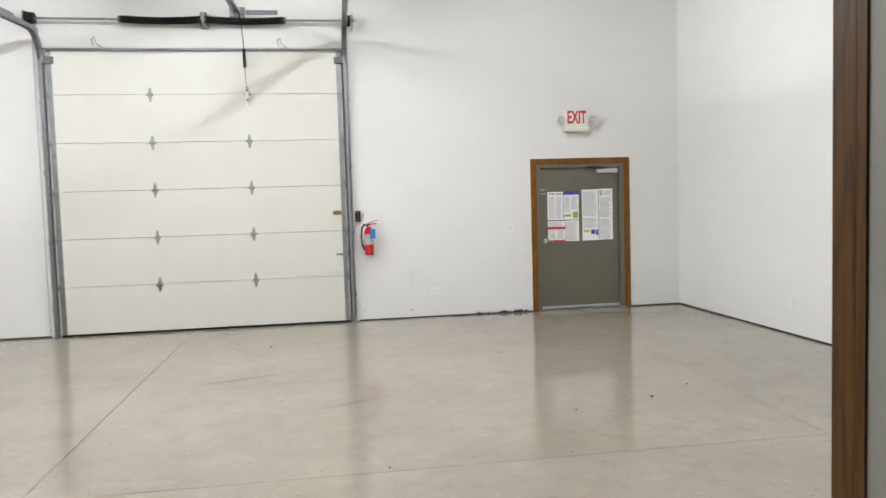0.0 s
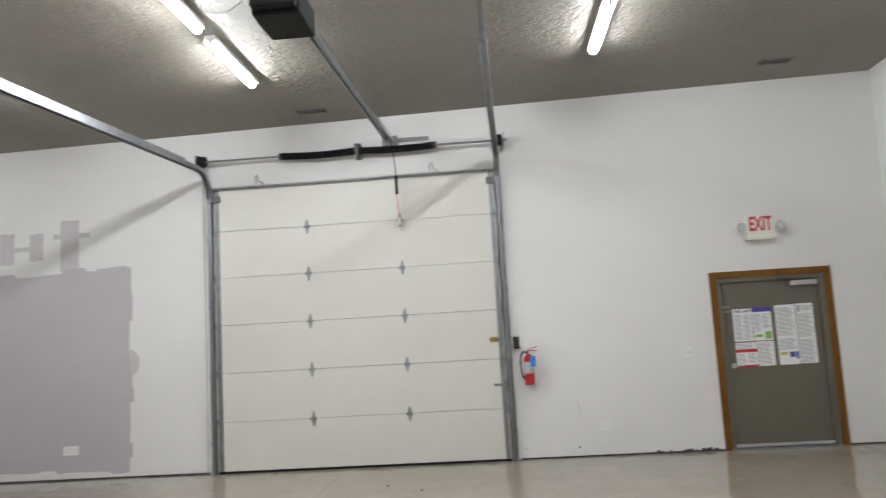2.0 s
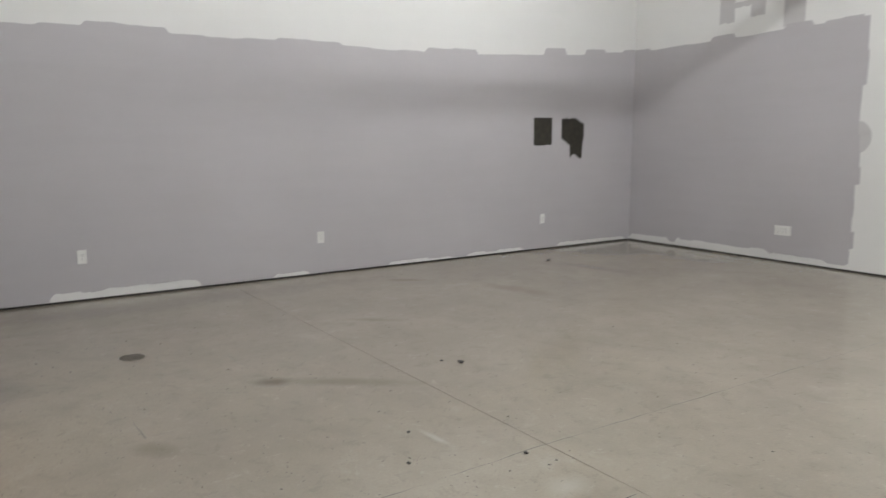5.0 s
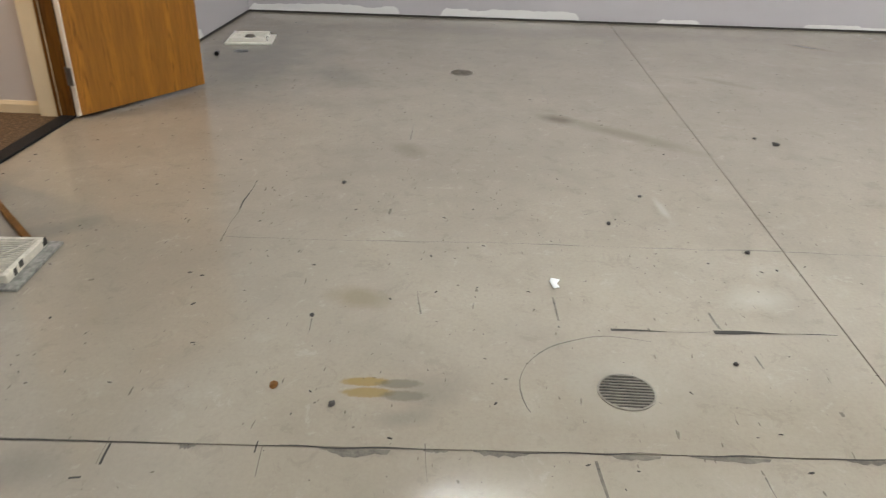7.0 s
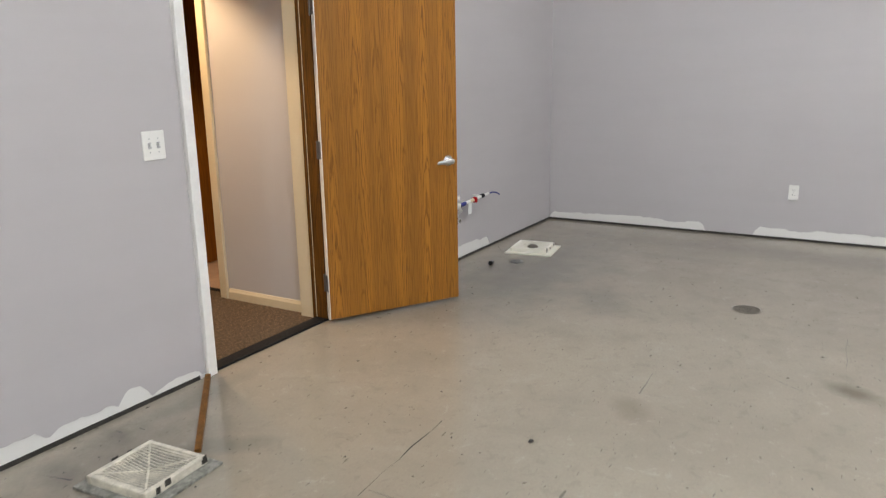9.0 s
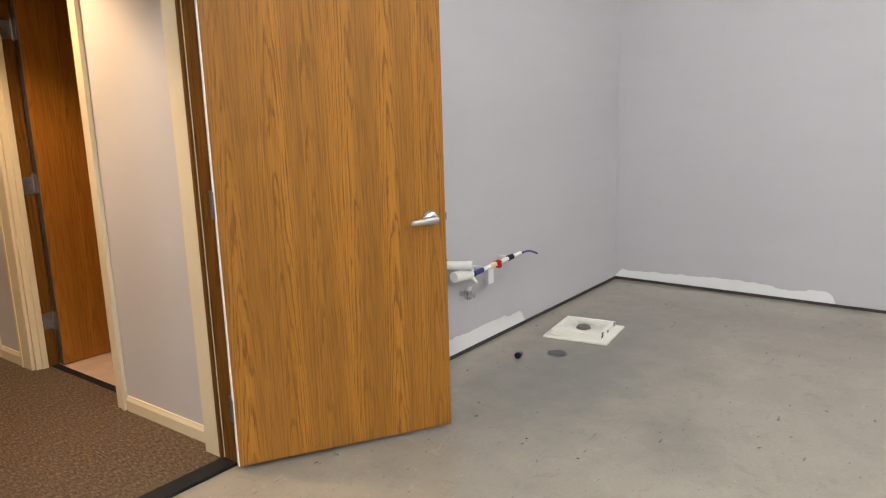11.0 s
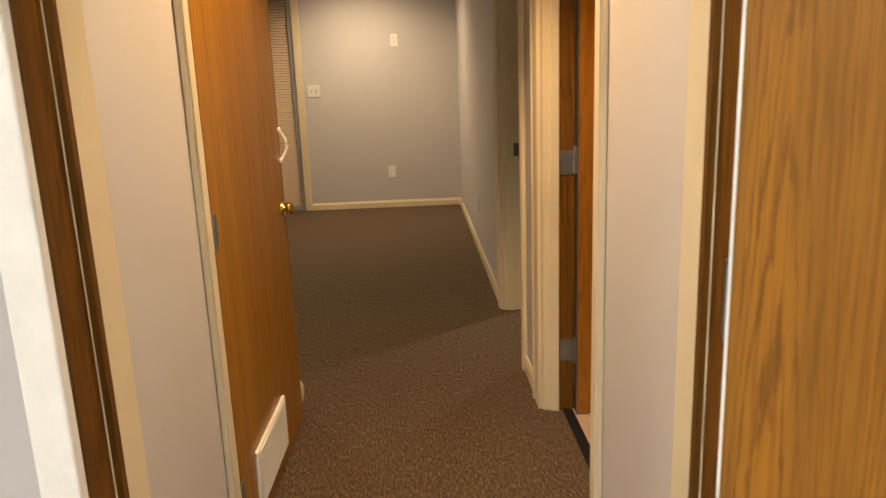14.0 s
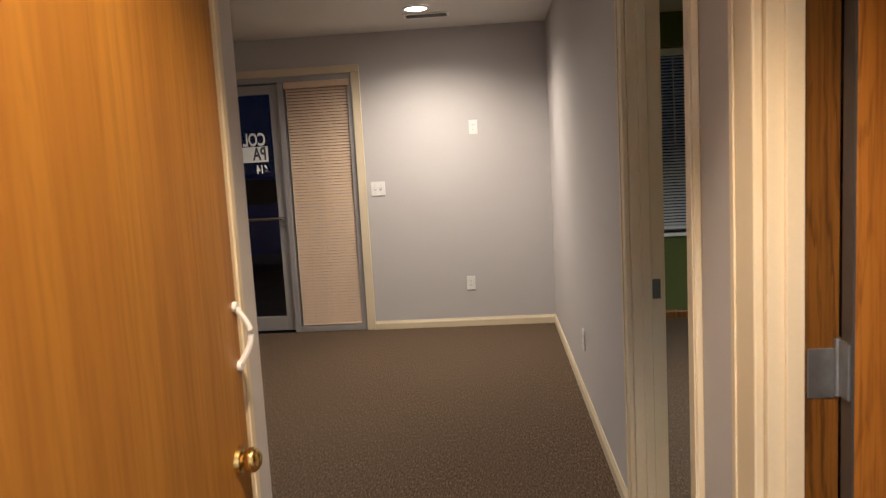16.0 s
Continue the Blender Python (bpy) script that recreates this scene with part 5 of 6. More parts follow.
def can_light(x, y, watts, colour, spread=140, blend=0.9, z=ZH):
    th = thing("recessed_light", (x, y, z), "lit round recessed ceiling light, real or added as fill", "ceiling light", "recessed lights")
    bm = N()
    seg = 28
    rings = [[bm.verts.new((x + r * math.cos(k * math.tau / seg), y + r * math.sin(k * math.tau / seg), z - dz)) for k in range(seg)] for r, dz in ((0.098, 0.001), (0.094, 0.008), (0.076, 0.010), (0.074, 0.002))]
    for a, b in zip(rings, rings[1:]):
        for k in range(seg):
            bm.faces.new((a[k], a[(k + 1) % seg], b[(k + 1) % seg], b[k]))
    part("trim_ring", bm, PLASTIC, th, smooth=True)
    part("lamp", rod(N(), (x, y, z - 0.001), (x, y, z - 0.006), 0.073, None, 28), CAN, th, "warm glowing lamp")
    spot = bpy.data.lights.new("recessed_lamp", "SPOT")
    spot.energy, spot.color, spot.spot_size, spot.spot_blend, spot.shadow_soft_size = watts, colour, radians(spread), blend, 0.06
    ob = new("recessed_lamp", spot)
    ob.location = (x, y, z - 0.02)


can_light(-2.82, -4.25, ENTRY_WATTS, (1.0, 0.80, 0.58), 152)
can_light(-3.28, 0.58, HALL_WATTS, (1.0, 0.70, 0.41), 104, 0.45)
# unseen lamp, added to even out the light in the front room
can_light(-1.9, -2.4, FRONT_FILL_WATTS, (1.0, 0.80, 0.58), 168)
# unseen lamp, added so that the green room and its blind don't go black
can_light(-5.4, -2.6, GREEN_ROOM_FILL_WATTS, (1.0, 0.90, 0.78))
hv = thing("ceiling_vent", (-2.87, -4.50, ZH), "white louvred vent in the office ceiling", "air vent")
part("frame", bx(N(), -3.04, -4.57, ZH - 0.010, -2.70, -4.43, ZH - 0.0005, 0.002), IVORY, hv)
for i in range(6):
    part("slat", bx(N(), -3.02, -4.555 + i * 0.019, ZH - 0.013, -2.72, -4.545 + i * 0.019, ZH - 0.009), STEELD, hv)

# ---------------- storefront ----------------
sf = thing("door_7", (-1.36, YF, 0), "aluminium and glass storefront entrance with a blind over its sidelight", "door", kind="structure")
cs = N()
bx(cs, SX0 - 0.07, YF, 0.004, SX0, YF + 0.018, SZ, 0.004)
bx(cs, SX1, YF, 0.004, SX1 + 0.07, YF + 0.018, SZ, 0.004)
bx(cs, SX0 - 0.07, YF, SZ, SX1 + 0.07, YF + 0.018, SZ + 0.062, 0.004)
part("casing", cs, CREAM, sf, "cream moulded casing")
fr = N()
y0, y1 = YF - 0.12, YF - 0.01
bx(fr, SX0, y0, 0.004, SX0 + 0.045, y1, SZ, 0.002)
bx(fr, SX1 - 0.045, y0, 0.004, SX1, y1, SZ, 0.002)
bx(fr, SX0 + 0.045, y0, SZ - 0.045, SX1 - 0.045, y1, SZ, 0.002)
bx(fr, -1.585, y0, 0.004, -1.535, y1, SZ - 0.045, 0.002)
bx(fr, SX0 + 0.045, y0, 0.004, -1.585, y1, 0.05, 0.002)
part("frame", fr, ALU, sf)
dl = N()
bx(dl, -1.53, y0 + 0.03, 0.02, -1.455, y1 - 0.03, 2.125, 0.003)
bx(dl, -0.67, y0 + 0.03, 0.02, -0.60, y1 - 0.03, 2.125, 0.003)
bx(dl, -1.455, y0 + 0.03, 0.02, -0.67, y1 - 0.03, 0.14, 0.003)
bx(dl, -1.455, y0 + 0.03, 2.05, -0.67, y1 - 0.03, 2.125, 0.003)
dleaf = part("door_leaf", dl, ALU, sf)
gp = part("pane", bx(N(), -1.455, YF - 0.068, 0.14, -0.67, YF - 0.062, 2.05), GLASS, dleaf)
gp2 = part("pane", bx(N(), SX0 + 0.045, YF - 0.068, 0.05, -1.585, YF - 0.062, SZ - 0.045), GLASS, sf)
bm = rod(N(), (-1.50, YF - 0.0, 1.0), (-0.63, YF - 0.0, 1.0), 0.014)
rod(bm, (-1.50, YF - 0.045, 1.0), (-1.50, YF + 0.005, 1.0), 0.016)
rod(bm, (-0.63, YF - 0.045, 1.0), (-0.63, YF + 0.005, 1.0), 0.016)
part("push_bar", bm, CHROME, dleaf, smooth=True)
bm = sweep(N(), ((-1.485, YF - 0.13, 1.02), (-1.46, YF - 0.19, 1.05), (-1.46, YF - 0.19, 1.18), (-1.485, YF - 0.13, 1.22)), 0.011)
part("pull_handle", bm, CHROME, dleaf, smooth=True)
part("lock_cylinder", rod(N(), (-1.495, YF - 0.04, 0.93), (-1.495, YF - 0.025, 0.93), 0.018), CHROME, dleaf, smooth=True)
# lettering is on the outer face, so it reads backwards from within
for body, z, size, mt, dy in (("COL", 1.673, 0.148, PLASTIC, -0.0705), ("PA", 1.552, 0.150, INK, -0.0680), ("614", 1.420, 0.098, PLASTIC, -0.0705)):
    lab = thing("window_lettering", (-1.385, YF - 0.07, z), "white vinyl lettering on the glass, seen from behind", "lettering")
    writing(body, pose(-1.385, YF + dy, z, 90, 0, 0) @ Matrix.Diagonal((0.66, 1, 1, 1)), size, mt, lab, "letters", 0.004, 0.0003, True)
    if body == "PA":
        part("white_panel", bx(N(), -1.40, YF - 0.0700, 1.486, -1.14, YF - 0.0688, 1.618), PLASTIC, lab)


def blind(name, x0, x1, z0, z1, y, mat, pitch, tilt, label):
    th = thing(name, ((x0 + x1) / 2, y, z1), label, "window blind")
    part("headrail", bx(N(), x0 - 0.03, y - 0.025, z1 - 0.005, x1 + 0.01, y + 0.035, z1 + 0.048, 0.005), mat, th)
    z = z1 - 0.02
    me = None
    w = 0.0125
    while z > z0:
        if me is None:
            bm = N()
            c, s = math.cos(radians(tilt)) * w, math.sin(radians(tilt)) * w
            prof = ((-c, -s), (0, 0.0018), (c, s), (c, s - 0.0008), (0, 0.0008), (-c, -s - 0.0008))
            ends = [[bm.verts.new((xx, v, q)) for v, q in prof] for xx in (x0, x1)]
            for i in range(6):
                bm.faces.new((ends[0][i], ends[0][(i + 1) % 6], ends[1][(i + 1) % 6], ends[1][i]))
            me = mesh_of("slat", bm, mat)
        ob = new("slat", me)
        ob.parent = th
        ob.location = (-(x0 + x1) / 2, 0, z - z1)
        z -= pitch
    part("bottom_rail", bx(N(), x0, y - 0.013, z0 - 0.018, x1, y + 0.013, z0 - 0.002, 0.003), mat, th)
    for f in (0.22, 0.5, 0.78):
        part("ladder_cord", rod(N(), (x0 + (x1 - x0) * f, y + 0.014, z0), (x0 + (x1 - x0) * f, y + 0.014, z1), 0.0013, None, 5), mat, th)
    return th


blind("window_blind", -2.122, -1.60, 0.075, 2.085, YF - 0.035, BEIGE, 0.0255, -62, "closed beige slatted blind over the entrance sidelight")
wb = blind("window_blind", -5.86, -4.66, 0.76, 2.16, YF - 0.05, SLATW, 0.025, -32, "half-open white slatted blind in the green room window")
part("tilt_wand", rod(N(), (-4.80, YF - 0.02, 1.45), (-4.79, YF - 0.02, 2.14), 0.005, None, 6), PLASTIC, wb)
win = thing("window_1", (-5.26, YF - 0.15, 0.72), "dark aluminium window at night behind a blind", "window", kind="structure")
fr = N()
bx(fr, -5.9, YF - 0.17, 0.72, -5.85, YF - 0.12, 2.22)
bx(fr, -4.67, YF - 0.17, 0.72, -4.62, YF - 0.12, 2.22)
bx(fr, -5.85, YF - 0.17, 0.72, -4.67, YF - 0.12, 0.77)
bx(fr, -5.85, YF - 0.17, 2.17, -4.67, YF - 0.12, 2.22)
part("window_frame", fr, ALU, win)
gp3 = part("pane", bx(N(), -5.85, YF - 0.147, 0.77, -4.67, YF - 0.143, 2.17), GLASS, win)
part("window_sill", bx(N(), -5.93, YF - 0.12, 0.69, -4.59, YF + 0.03, 0.72, 0.004), WTRIM, win)
for g in (gp, gp2, gp3):
    g.visible_shadow = False
solid("ground", bx(N(), -60, -80, -0.25, 60, YF - 0.2, -0.05), NIGHT, "dark asphalt outside at night", "ground")

# a parked car beyond the glass
car = thing("parked_car", pose(-0.2, -9.6, -0.05, 0, 0, 0), "dark blue car parked outside at night", "car")
bm = N()
side = [(-2.2, 0.35), (-2.25, 0.75), (-2.1, 0.92), (-1.35, 1.0), (-0.75, 1.42), (0.55, 1.45), (1.15, 1.02), (2.05, 0.86), (2.22, 0.6), (2.15, 0.32)]
rows = []
for yy, k in ((-0.86, 0.94), (-0.78, 1.0), (0.78, 1.0), (0.86, 0.94)):
    rows.append([bm.verts.new((x, yy, 0.32 + (z - 0.32) * k)) for x, z in side])
for a, b in zip(rows, rows[1:]):
    for i in range(len(side)):
        j = (i + 1) % len(side)
        bm.faces.new((a[i], a[j], b[j], b[i]))
bm.faces.new(rows[0])
bm.faces.new(rows[-1][::-1])
part("body", bm, CARBLUE, car, smooth=True)
for s in (-0.868, 0.868):
    bm = N()
    f = bm.faces.new([bm.verts.new((x, s, z)) for x, z in ((-1.15, 1.0), (-0.68, 1.33), (0.48, 1.36), (0.98, 1.02))])
    ex = bmesh.ops.extrude_face_region(bm, geom=[f])
    bmesh.ops.translate(bm, verts=[v for v in ex["geom"] if isinstance(v, bmesh.types.BMVert)], vec=(0, -0.02 if s > 0 else 0.02, 0))
    part("side_window", bm, BLACK, car)
for x in (-1.4, 1.4):
    for s in (-0.8, 0.8):
        tyre = part("wheel", rod(N(), (x, s - 0.1, 0.33), (x, s + 0.1, 0.33), 0.33, None, 26), BLACK, car, smooth=True)
        part("rim", rod(N(), (x, s - 0.105, 0.33), (x, s + 0.105, 0.33), 0.19, None, 20), ALU, tyre, smooth=True)

# ---------------- things on the workshop floor ----------------
def drain(x, y, r):
    th = thing("floor_drain", (x, y, 0), "round steel floor drain grate set in the concrete", "drain", "floor drains")
    bm = N()
    seg = 28
    rings = [[bm.verts.new((x + q * math.cos(k * math.tau / seg), y + q * math.sin(k * math.tau / seg), z)) for k in range(seg)] for q, z in ((r, 0.0005), (r, 0.004), (r * 0.93, 0.0045), (r * 0.93, 0.001))]
    for a, b in zip(rings, rings[1:]):
        for k in range(seg):
            bm.faces.new((a[k], a[(k + 1) % seg], b[(k + 1) % seg], b[k]))
    part("rim", bm, GRATE, th)
    part("pit", rod(N(), (x, y, 0.0004), (x, y, 0.0012), r * 0.93, None, 28), DARK, th)
    n = 12
    for i in range(n):
        d = -0.88 * r + 1.76 * r * i / (n - 1)
        h = math.sqrt(max(0.0, (0.93 * r) ** 2 - d * d))
        part("grate_bar", bx(N(), x + d - r * 0.026, y - h, 0.0014, x + d + r * 0.026, y + h, 0.0042), GRATE, th)


drain(-1.455, 4.358, 0.085)
drain(-5.095, 3.768, 0.085)
for x, y, r in ((-5.527, 2.017, 0.055),):
    solid("cleanout_cover", rod(N(), (x, y, 0.0), (x, y, 0.004), r, r * 0.94, 24), STEELD, "dark round cleanout cover in the floor", "cover", kind="", smooth=True)
st = thing("pipe_stub", (-5.364, 1.877, 0), "short dark capped pipe stub on the floor", "pipe stub")
part("stub", rod(N(), (-5.385, 1.875, 0.015), (-5.345, 1.88, 0.015), 0.013), STEELD, st, smooth=True)
part("cap", rod(N(), (-5.352, 1.879, 0.016), (-5.337, 1.881, 0.016), 0.017), BLACK, st, smooth=True)


def bath_fan(name, corners, label, top_mat, angle, hole):
    """An upturned square exhaust-fan cover with a ribbed, dished face."""
    cx, cy, w, d = corners
    th = thing(name, pose(cx, cy, 0, 0, 0, angle), label, "vent cover", "loose vent covers")
    part("base_flange", bx(N(), -w / 2 - 0.035, -d / 2 - 0.035, 0.0, w / 2 + 0.035, d / 2 + 0.045, 0.012, 0.003), IVORY if hole else GRIME, th, "flaking flange")
    h = 0.046
    bm = N()
    for a, b, c, e in ((-w / 2, -d / 2, w / 2, -d / 2 + 0.022), (-w / 2, d / 2 - 0.022, w / 2, d / 2), (-w / 2, -d / 2 + 0.022, -w / 2 + 0.022, d / 2 - 0.022), (w / 2 - 0.022, -d / 2 + 0.022, w / 2, d / 2 - 0.022)):
        bx(bm, a, b, 0.012, c, e, h, 0.004)
    part("rim", bm, top_mat, th)
    part("tray", bx(N(), -w / 2 + 0.02, -d / 2 + 0.02, 0.012, w / 2 - 0.02, d / 2 - 0.02, 0.016), GRIME, th)
    n = 18
    for i in range(n):
        f = -1 + 2 * (i + 0.5) / n
        x = f * (w / 2 - 0.022)
        dip = 0.024 * (1 - abs(f))
        bm = N()
        for s in (-1, 1):
            strip(bm, ((-0.0030, -0.0016), (0.0030, -0.0016), (0.0030, 0.0016), (-0.0030, 0.0016)), (x, s * (d / 2 - 0.02), h - 0.006), (x, 0, h - 0.006 - dip))
        part("rib", bm, top_mat, th)
    for s in (-1, 1):
        bm = strip(N(), ((-0.0035, -0.003), (0.0035, -0.003), (0.0035, 0.003), (-0.0035, 0.003)), (-w / 2 + 0.02, s * (d / 2 - 0.02), h - 0.002), (0, 0, h - 0.026))
        strip(bm, ((-0.0035, -0.003), (0.0035, -0.003), (0.0035, 0.003), (-0.0035, 0.003)), (w / 2 - 0.02, s * (d / 2 - 0.02), h - 0.002), (0, 0, h - 0.026))
        part("cross_rib", bm, top_mat, th)
    if hole:
        part("motor_hub", rod(N(), (0, 0, 0.02), (0, 0, h - 0.004), 0.05, 0.035, 18), SPALL, th, "rusty brown hub", True)
    for k in range(8):
        rnd = random.Random(k + int(cx * 100))
        x, y = rnd.uniform(-w / 2, w / 2), (-d / 2 - 0.0008 if k % 2 else d / 2 + 0.0008)
        bm = bx(N(), x - 0.012, y - 0.001, rnd.uniform(0.016, 0.03), x + rnd.uniform(0.004, 0.02), y + 0.001, rnd.uniform(0.034, 0.055))
        part("grime_flake", bm, DARK, th)


bath_fan("vent_cover", (-2.005, 2.125, 0.30, 0.30), "grimy white ribbed fan cover lying on the floor", GRIMY, 4, False)
bath_fan("vent_cover", (-5.93, 1.975, 0.29, 0.30), "dusty white fan cover with a brown hub on the floor", IVORY, 8, True)
a, b = Vector((-2.772, 1.605, 0.010)), Vector((-2.215, 2.155, 0.010))
bm = strip(N(), ((-0.013, -0.008), (0.013, -0.008), (0.013, 0.008), (-0.013, 0.008)), a, b)
solid("wood_stick", bm, STICK, "thin brown wooden strip lying on the concrete", "stick", kind="")

# capped plumbing stubs on the south wall
pl = thing("plumbing_stubs", (-5.2, YS, 0.0), "white plumbing stubs with blue tape and a red valve", "plumbing")
bm = rod(N(), (-5.105, YS, 0.505), (-5.165, YS + 0.10, 0.505), 0.023, None, 18)
rod(bm, (-5.165, YS + 0.10, 0.505), (-5.178, YS + 0.122, 0.505), 0.026, None, 18)
part("drain_stub", bm, PIPE, pl, smooth=True)
bm = rod(N(), (-5.085, YS + 0.07, 0.455), (-5.215, YS + 0.085, 0.450), 0.028, None, 18)
part("trap_arm", bm, PIPE, pl, smooth=True)
part("wall_flange", rod(N(), (-5.105, YS, 0.505), (-5.108, YS + 0.010, 0.505), 0.034, None, 20), CHROME, pl, smooth=True)
runs = ((-5.205, -5.245, 0.016, BLACK), (-5.245, -5.325, 0.015, NAVY), (-5.325, -5.40, 0.012, PIPE), (-5.40, -5.455, 0.014, COPPERC), (-5.455, -5.49, 0.018, RED), (-5.49, -5.58, 0.012, PIPE), (-5.58, -5.63, 0.016, BLACK), (-5.63, -5.72, 0.010, PIPE))
for x0, x1, r, mt in runs:
    z0, z1 = 0.440 + (-5.205 - x0) * 0.055, 0.440 + (-5.205 - x1) * 0.055
    part("pipe_section", rod(N(), (x0, YS + 0.085, z0), (x1, YS + 0.085, z1), r, None, 16), mt, pl, smooth=True)
bm = bx(N(), -5.485, YS + 0.078, 0.430, -5.46, YS + 0.112, 0.476, 0.008)
part("valve_handle", bm, RED, pl, "red valve handle")
bm = sweep(N(), [(-5.72 - 0.025 * i, YS + 0.085 + 0.004 * i, 0.462 + 0.016 * math.sin(i / 5 * 2.6) - 0.004 * i) for i in range(7)], 0.006)
part("supply_line", bm, NAVY, pl, smooth=True)
bm = sweep(N(), ((-5.215, YS + 0.09, 0.435), (-5.235, YS + 0.10, 0.405), (-5.245, YS + 0.06, 0.375), (-5.235, YS + 0.05, 0.325)), 0.012)
part("stop_valve_pipe", bm, PIPE, pl, smooth=True)
bm = rod(N(), (-5.235, YS + 0.05, 0.302), (-5.235, YS + 0.05, 0.348), 0.020)
rod(bm, (-5.235, YS, 0.325), (-5.235, YS + 0.09, 0.325), 0.014)
part("stop_valve", bm, CHROME, pl, smooth=True)
for x, z in ((-5.36, 0.449), (-5.605, 0.462)):
    part("pipe_strap", bx(N(), x - 0.004, YS, z - 0.007, x + 0.004, YS + 0.085, z + 0.007), PIPE, pl)
part("price_tag", bx(N(), -5.46, YS + 0.065, 0.345, -5.41, YS + 0.069, 0.43, 0.001), PAPER, pl, "white paper tag")
pl.location.z = 0.022


def crumb(x, y, s, mat, name, label, category, seed):
    s *= 0.7
    bm = N()
    bmesh.ops.create_icosphere(bm, subdivisions=2, radius=s)
    for v in bm.verts:
        k = 1 + 0.45 * noise.noise(v.co / s * 1.3 + Vector((seed, 0, 0)))
        v.co = Vector((x + v.co.x * k, y + v.co.y * k * 0.8, max(0.0, s * 0.35 + v.co.z * k * 0.45)))
    return solid(name, bm, mat, label, category, "floor litter", "", False)


for i, (x, y, s) in enumerate(((-3.728, 5.555, 0.032), (-3.83, 5.47, 0.018), (-2.914, 4.658, 0.016), (-2.602, 4.471, 0.017), (-2.385, 4.989, 0.018), (-2.93, 3.28, 0.020), (-1.78, 3.37, 0.014), (-1.33, 3.52, 0.018), (-1.62, 4.72, 0.014), (2.4, 6.1, 0.012), (3.1, 6.3, 0.022), (3.55, 6.6, 0.014), (0.9, 5.2, 0.012), (-0.5, 9.7, 0.02), (-0.1, 9.4, 0.022), (-6.5, 8.8, 0.03))):
    crumb(x, y, s, DARK, "dirt_clod", "small dark dirt clod on the concrete floor", "dirt", i)
crumb(-1.40, 3.34, 0.024, TRIMBROWN, "brown_leaf", "curled dry brown leaf on the concrete floor", "leaf", 5)
bm = N()
ps = [bm.verts.new((-2.06 + 0.035 * a + 0.004 * b, 4.20 + 0.02 * b, 0.003 + 0.006 * abs(b))) for a, b in ((-1, -0.6), (-0.2, -1), (1, -0.3), (0.7, 0.7), (-0.1, 0.3), (-0.8, 0.9))]
f = bm.faces.new(ps)
ex = bmesh.ops.extrude_face_region(bm, geom=[f])
bmesh.ops.translate(bm, verts=[v for v in ex["geom"] if isinstance(v, bmesh.types.BMVert)], vec=(0, 0, 0.002))
solid("paper_scrap", bm, PAPER, "torn scrap of white paper on the floor", "litter", "floor litter", "")


def crack(name, pts, width, mat, label, seed):
    """A broken saw-cut edge or hairline: a thin uneven ribbon let into the slab."""
    bm = N()
    rows = []
    for (x0, y0), (x1, y1) in zip(pts, pts[1:]):
        d = Vector((x1 - x0, y1 - y0, 0))
        nrm = Vector((-d.y, d.x, 0)).normalized()
        n = max(2, int(d.length / 0.03))
        for i in range(n):
            p = Vector((x0, y0, 0)) + d * (i / n)
            j = noise.noise((p.x * 8 + seed, p.y * 8, 0)) * 0.008
            w = width * max(0.12, 0.55 + 1.5 * noise.noise((p.x * 4, p.y * 4 + seed, 2)))
            rows.append([bm.verts.new(p + nrm * (j + s * w) + Vector((0, 0, 0.0012))) for s in (-0.5, 0.5)])
    for r, s in zip(rows, rows[1:]):
        bm.faces.new((r[0], r[1], s[1], s[0]))
    return solid(name, bm, mat, label, "crack", "floor cracks", "")


crack("floor_crack", ((-1.778, 4.36), (-1.784, 4.52), (-1.795, 4.72)), 0.011, DARK, "dark broken crack in the concrete", 1)
crack("floor_crack", ((-1.795, 4.70), (-1.805, 4.92), (-1.812, 5.14)), 0.022, DARK, "wide end of a broken crack", 14)
crack("floor_crack", tuple((-1.45 + 0.29 * math.cos(radians(a)), 4.37 + 0.32 * math.sin(radians(a))) for a in range(160, 300, 8)), 0.006, SPALL, "worn arc of patching round the drain", 6)
crack("floor_crack", ((-2.32, 2.91), (-2.338, 3.4), (-2.378, 4.02), (-2.395, 4.77), (-2.411, 5.12), (-2.405, 7.9), (-2.42, 10.6)), 0.006, SPALL, "hairline joint in the concrete", 2)
crack("floor_crack", ((-2.28, 2.90), (-2.60, 2.88), (-2.95, 2.87)), 0.010, DARK, "dashed scratch line in the concrete", 3)
for i, (x, y, l, a) in enumerate(((-1.10, 2.55, 0.13, 8), (-1.09, 2.98, 0.13, 8), (-1.08, 3.38, 0.14, 6), (-1.11, 3.80, 0.17, 6), (-1.08, 4.24, 0.17, 6), (-1.06, 4.66, 0.16, 6), (-1.88, 3.72, 0.18, 8), (-1.88, 4.19, 0.18, 4), (-1.70, 3.38, 0.12, 6), (-4.45, 4.34, 0.7, 2), (-1.62, 4.80, 0.10, 6), (-1.85, 4.72, 0.13, 6), (-3.7, 3.53, 0.30, 2), (-4.0, 4.12, 0.35, 55))):
    d = Vector((math.cos(radians(a)), math.sin(radians(a)))) * l / 2
    crack("floor_scratch", ((x - d.x, y - d.y), (x + d.x, y + d.y)), 0.008 if l < 0.3 else 0.005, SPALL, "short brown gouge in the concrete", 20 + i)
crack("floor_crack", tuple((-1.275 + 0.115 * math.cos(radians(a)), 2.15 + 0.125 * math.sin(radians(a))) for a in range(200, 396, 14)), 0.006, DARK, "curved scratch ring in the concrete", 11)
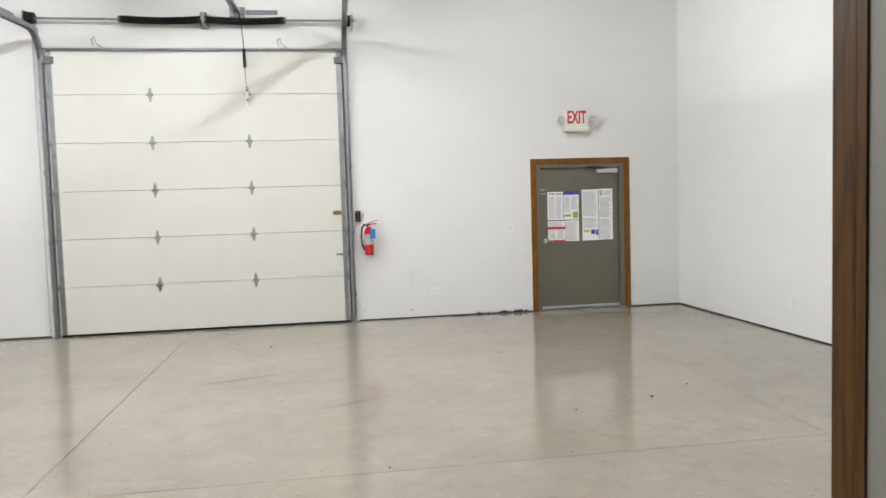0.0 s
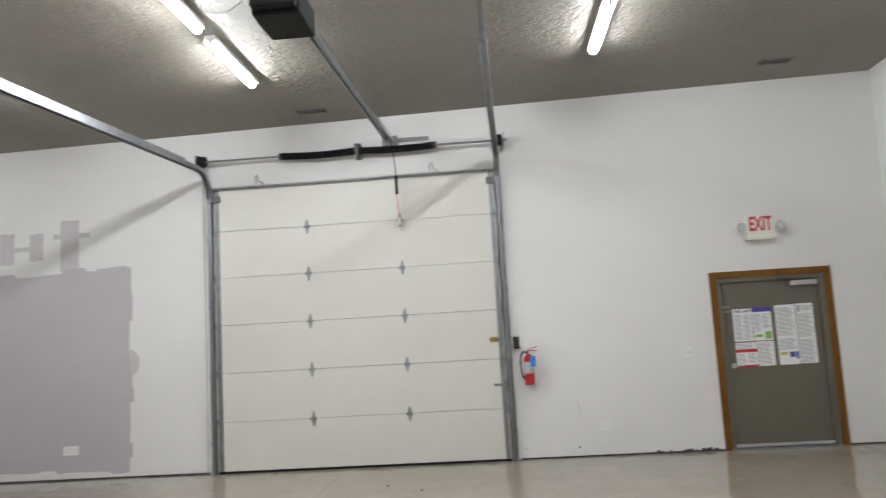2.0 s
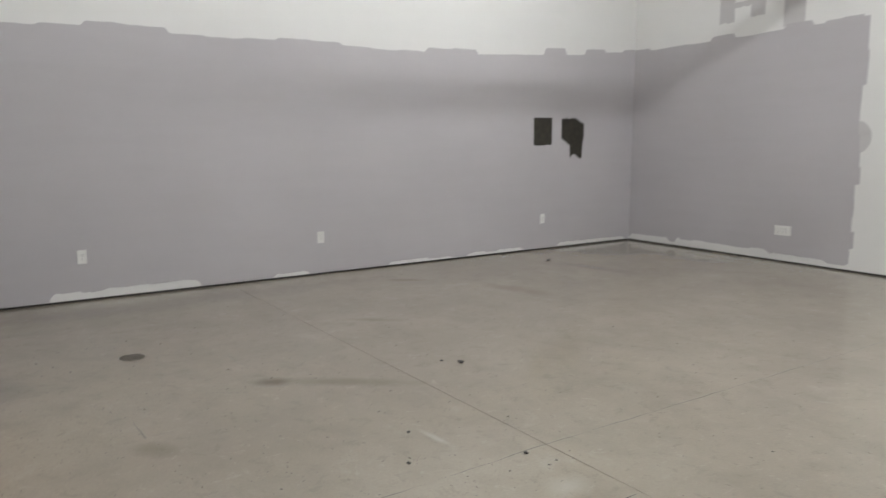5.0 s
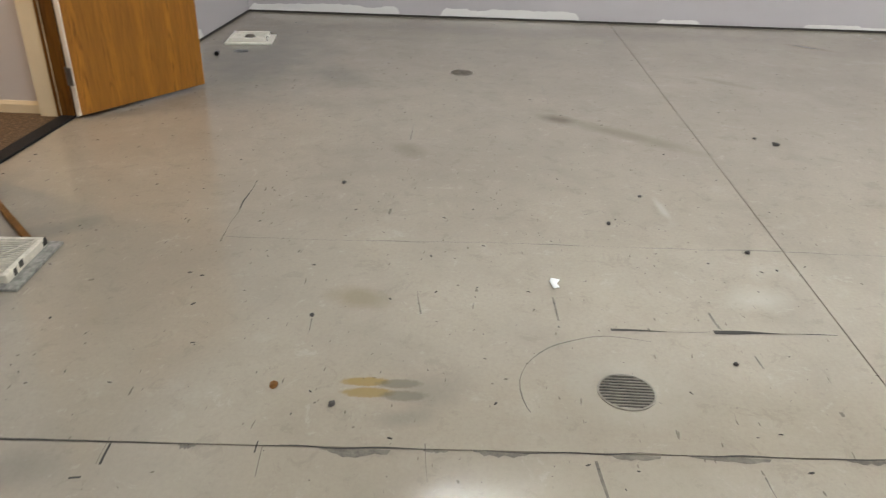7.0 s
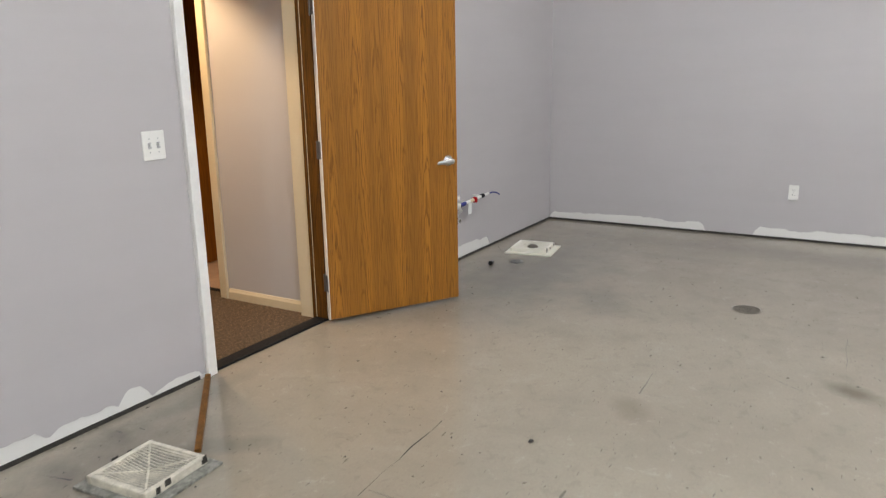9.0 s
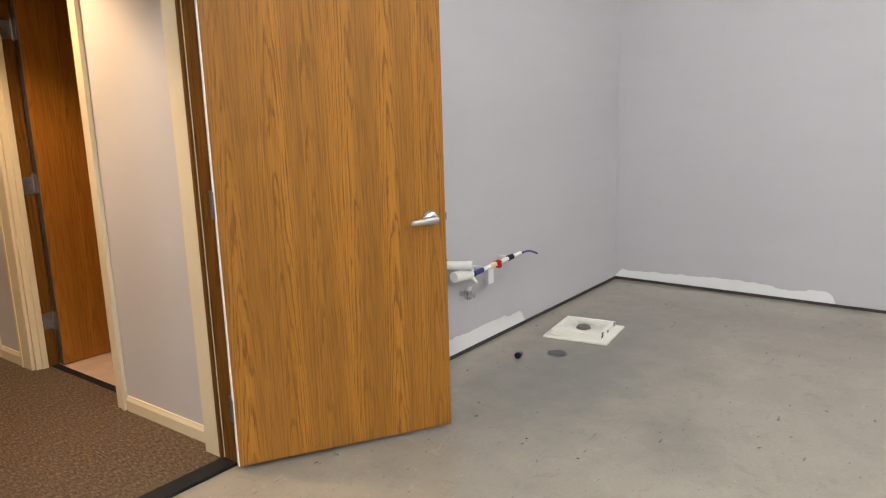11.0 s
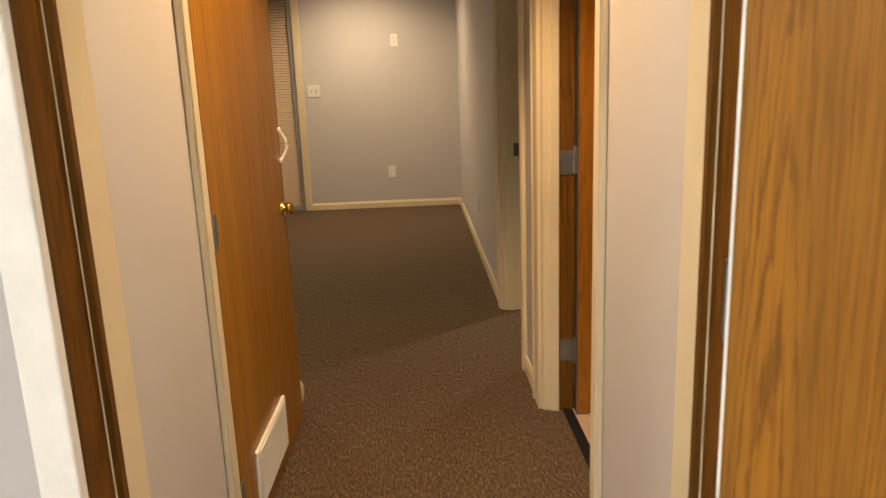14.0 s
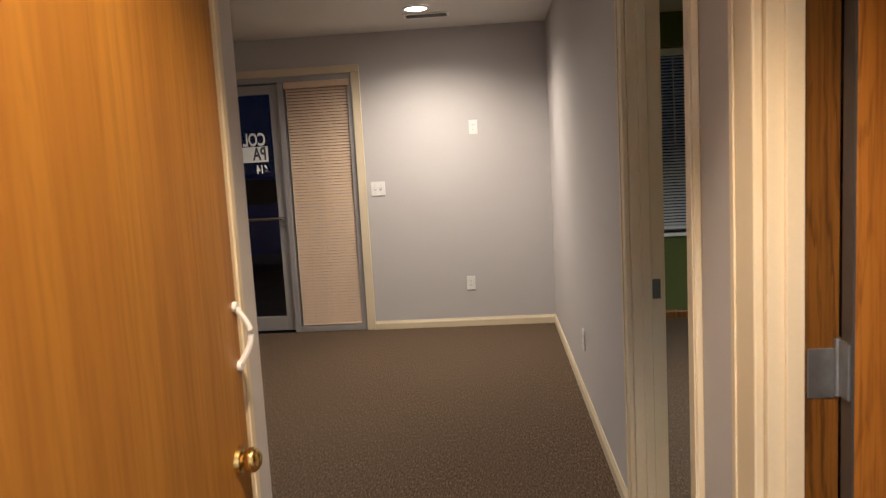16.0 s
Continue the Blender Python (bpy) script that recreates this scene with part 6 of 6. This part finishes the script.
crack("floor_crack", ((-0.60, 2.345), (-0.954, 2.337), (-1.124, 2.328), (-1.331, 2.315)), 0.008, DARK, "dark joint line crossing the saw cut", 12)
crack("floor_crack", ((-1.726, 2.04), (-1.724, 2.144), (-1.735, 2.241), (-1.718, 2.294), (-1.68, 2.296)), 0.006, DARK, "squiggly dark scratch beside the vent cover", 13)
for i, (x0, y0, x1, y1) in enumerate(((-1.655, 2.163, -1.658, 2.252), (-1.116, 2.675, -0.994, 2.681), (-1.131, 2.983, -1.017, 2.991), (-1.002, 2.937, -1.015, 2.993), (-2.176, 1.698, -2.18, 1.764), (-2.246, 1.763, -2.25, 1.83), (-1.815, 1.767, -1.851, 1.924), (-1.169, 3.356, -1.085, 3.361))):
    crack("floor_scratch", ((x0, y0), (x1, y1)), 0.008, DARK, "short dark gouge in the concrete", 50 + i)
crack("floor_crack", ((joint_x(1.75), 1.75), (joint_x(3.0), 3.0), (joint_x(5.1), 5.1)), 0.006, DARK, "worn dark edge of the saw cut", 31)
crack("floor_crack", tuple((joint_east_x(y), y) for y in (10.7, 8.6, 6.6, 5.2)), 0.016, SPALL, "worn brown edge of the saw cut", 41)
rnd = random.Random(9)
for i in range(14):
    x, w = 2.55 + 0.9 * rnd.random(), rnd.uniform(0.015, 0.08)
    bm = bx(N(), x, YN - 0.006, 0.018, x + w, YN - 0.0005, 0.018 + rnd.uniform(0.008, 0.03), 0.001)
    solid("chipped_paint", bm, DARK, "dark chip in the paint at the wall's foot", "wall mark")
# spalled edge along the saw cut
for i, (y, l, w) in enumerate(((3.18, 0.05, 0.03), (3.61, 0.19, 0.055), (3.82, 0.07, 0.02), (3.99, 0.15, 0.035), (4.33, 0.15, 0.035), (4.58, 0.22, 0.035), (4.95, 0.14, 0.03))):
    bm = N()
    n = 12
    e = joint_x(y) + 0.003
    pts = [(e, y - l / 2)] + [(e + w * (0.55 + 0.7 * noise.noise((k * 1.7, i, 0))) * math.sin(math.pi * (k + 0.5) / n) ** 0.5, y - l / 2 + l * (k + 0.5) / n) for k in range(n)] + [(e, y + l / 2)]
    bm.faces.new([bm.verts.new((x, yy, 0.0011)) for x, yy in pts])
    solid("spalled_edge", bm, SPALL, "chipped concrete along the saw cut", "chip", "floor cracks", "")

# swept-in grit and paint flakes
rnd = random.Random(4)
verts, faces = [], []
for k in range(1500):
    x, y = rnd.uniform(XW + 0.05, XE - 0.05), rnd.uniform(YS + 0.02, YN - 0.05)
    if k % 3 == 0:
        x, y = rnd.gauss(-1.8, 1.6), rnd.gauss(3.4, 1.1)
    if k % 11 == 0:
        y = YS + abs(rnd.gauss(0, 0.35))
    x, y = min(max(x, XW + 0.02), XE - 0.02), min(max(y, YS + 0.01), YN - 0.03)
    if y < YS + 0.03 and -3.75 < x < -2.8:
        continue
    s, a, e = rnd.choice((0.0015, 0.002, 0.003, 0.0035, 0.006)), rnd.uniform(0, 6.3), rnd.uniform(0.25, 1.0) ** 2
    n0 = len(verts)
    for q in range(5):
        r = s * rnd.uniform(0.7, 1.2)
        u, v = r * 1.7 * math.cos(q * 1.257), r * e * math.sin(q * 1.257)
        verts.append((x + u * math.cos(a) - v * math.sin(a), y + u * math.sin(a) + v * math.cos(a), 0.0006))
    verts.append((x, y, 0.0006 + s * 0.6))
    faces += [(n0 + q, n0 + (q + 1) % 5, n0 + 5) for q in range(5)]
me = bpy.data.meshes.new("grit")
me.from_pydata(verts, [], faces)
me.materials.append(DARK)
tagged(new("grit", me), "scattered dark grit and flakes on the concrete", "grit", "", "stuff")
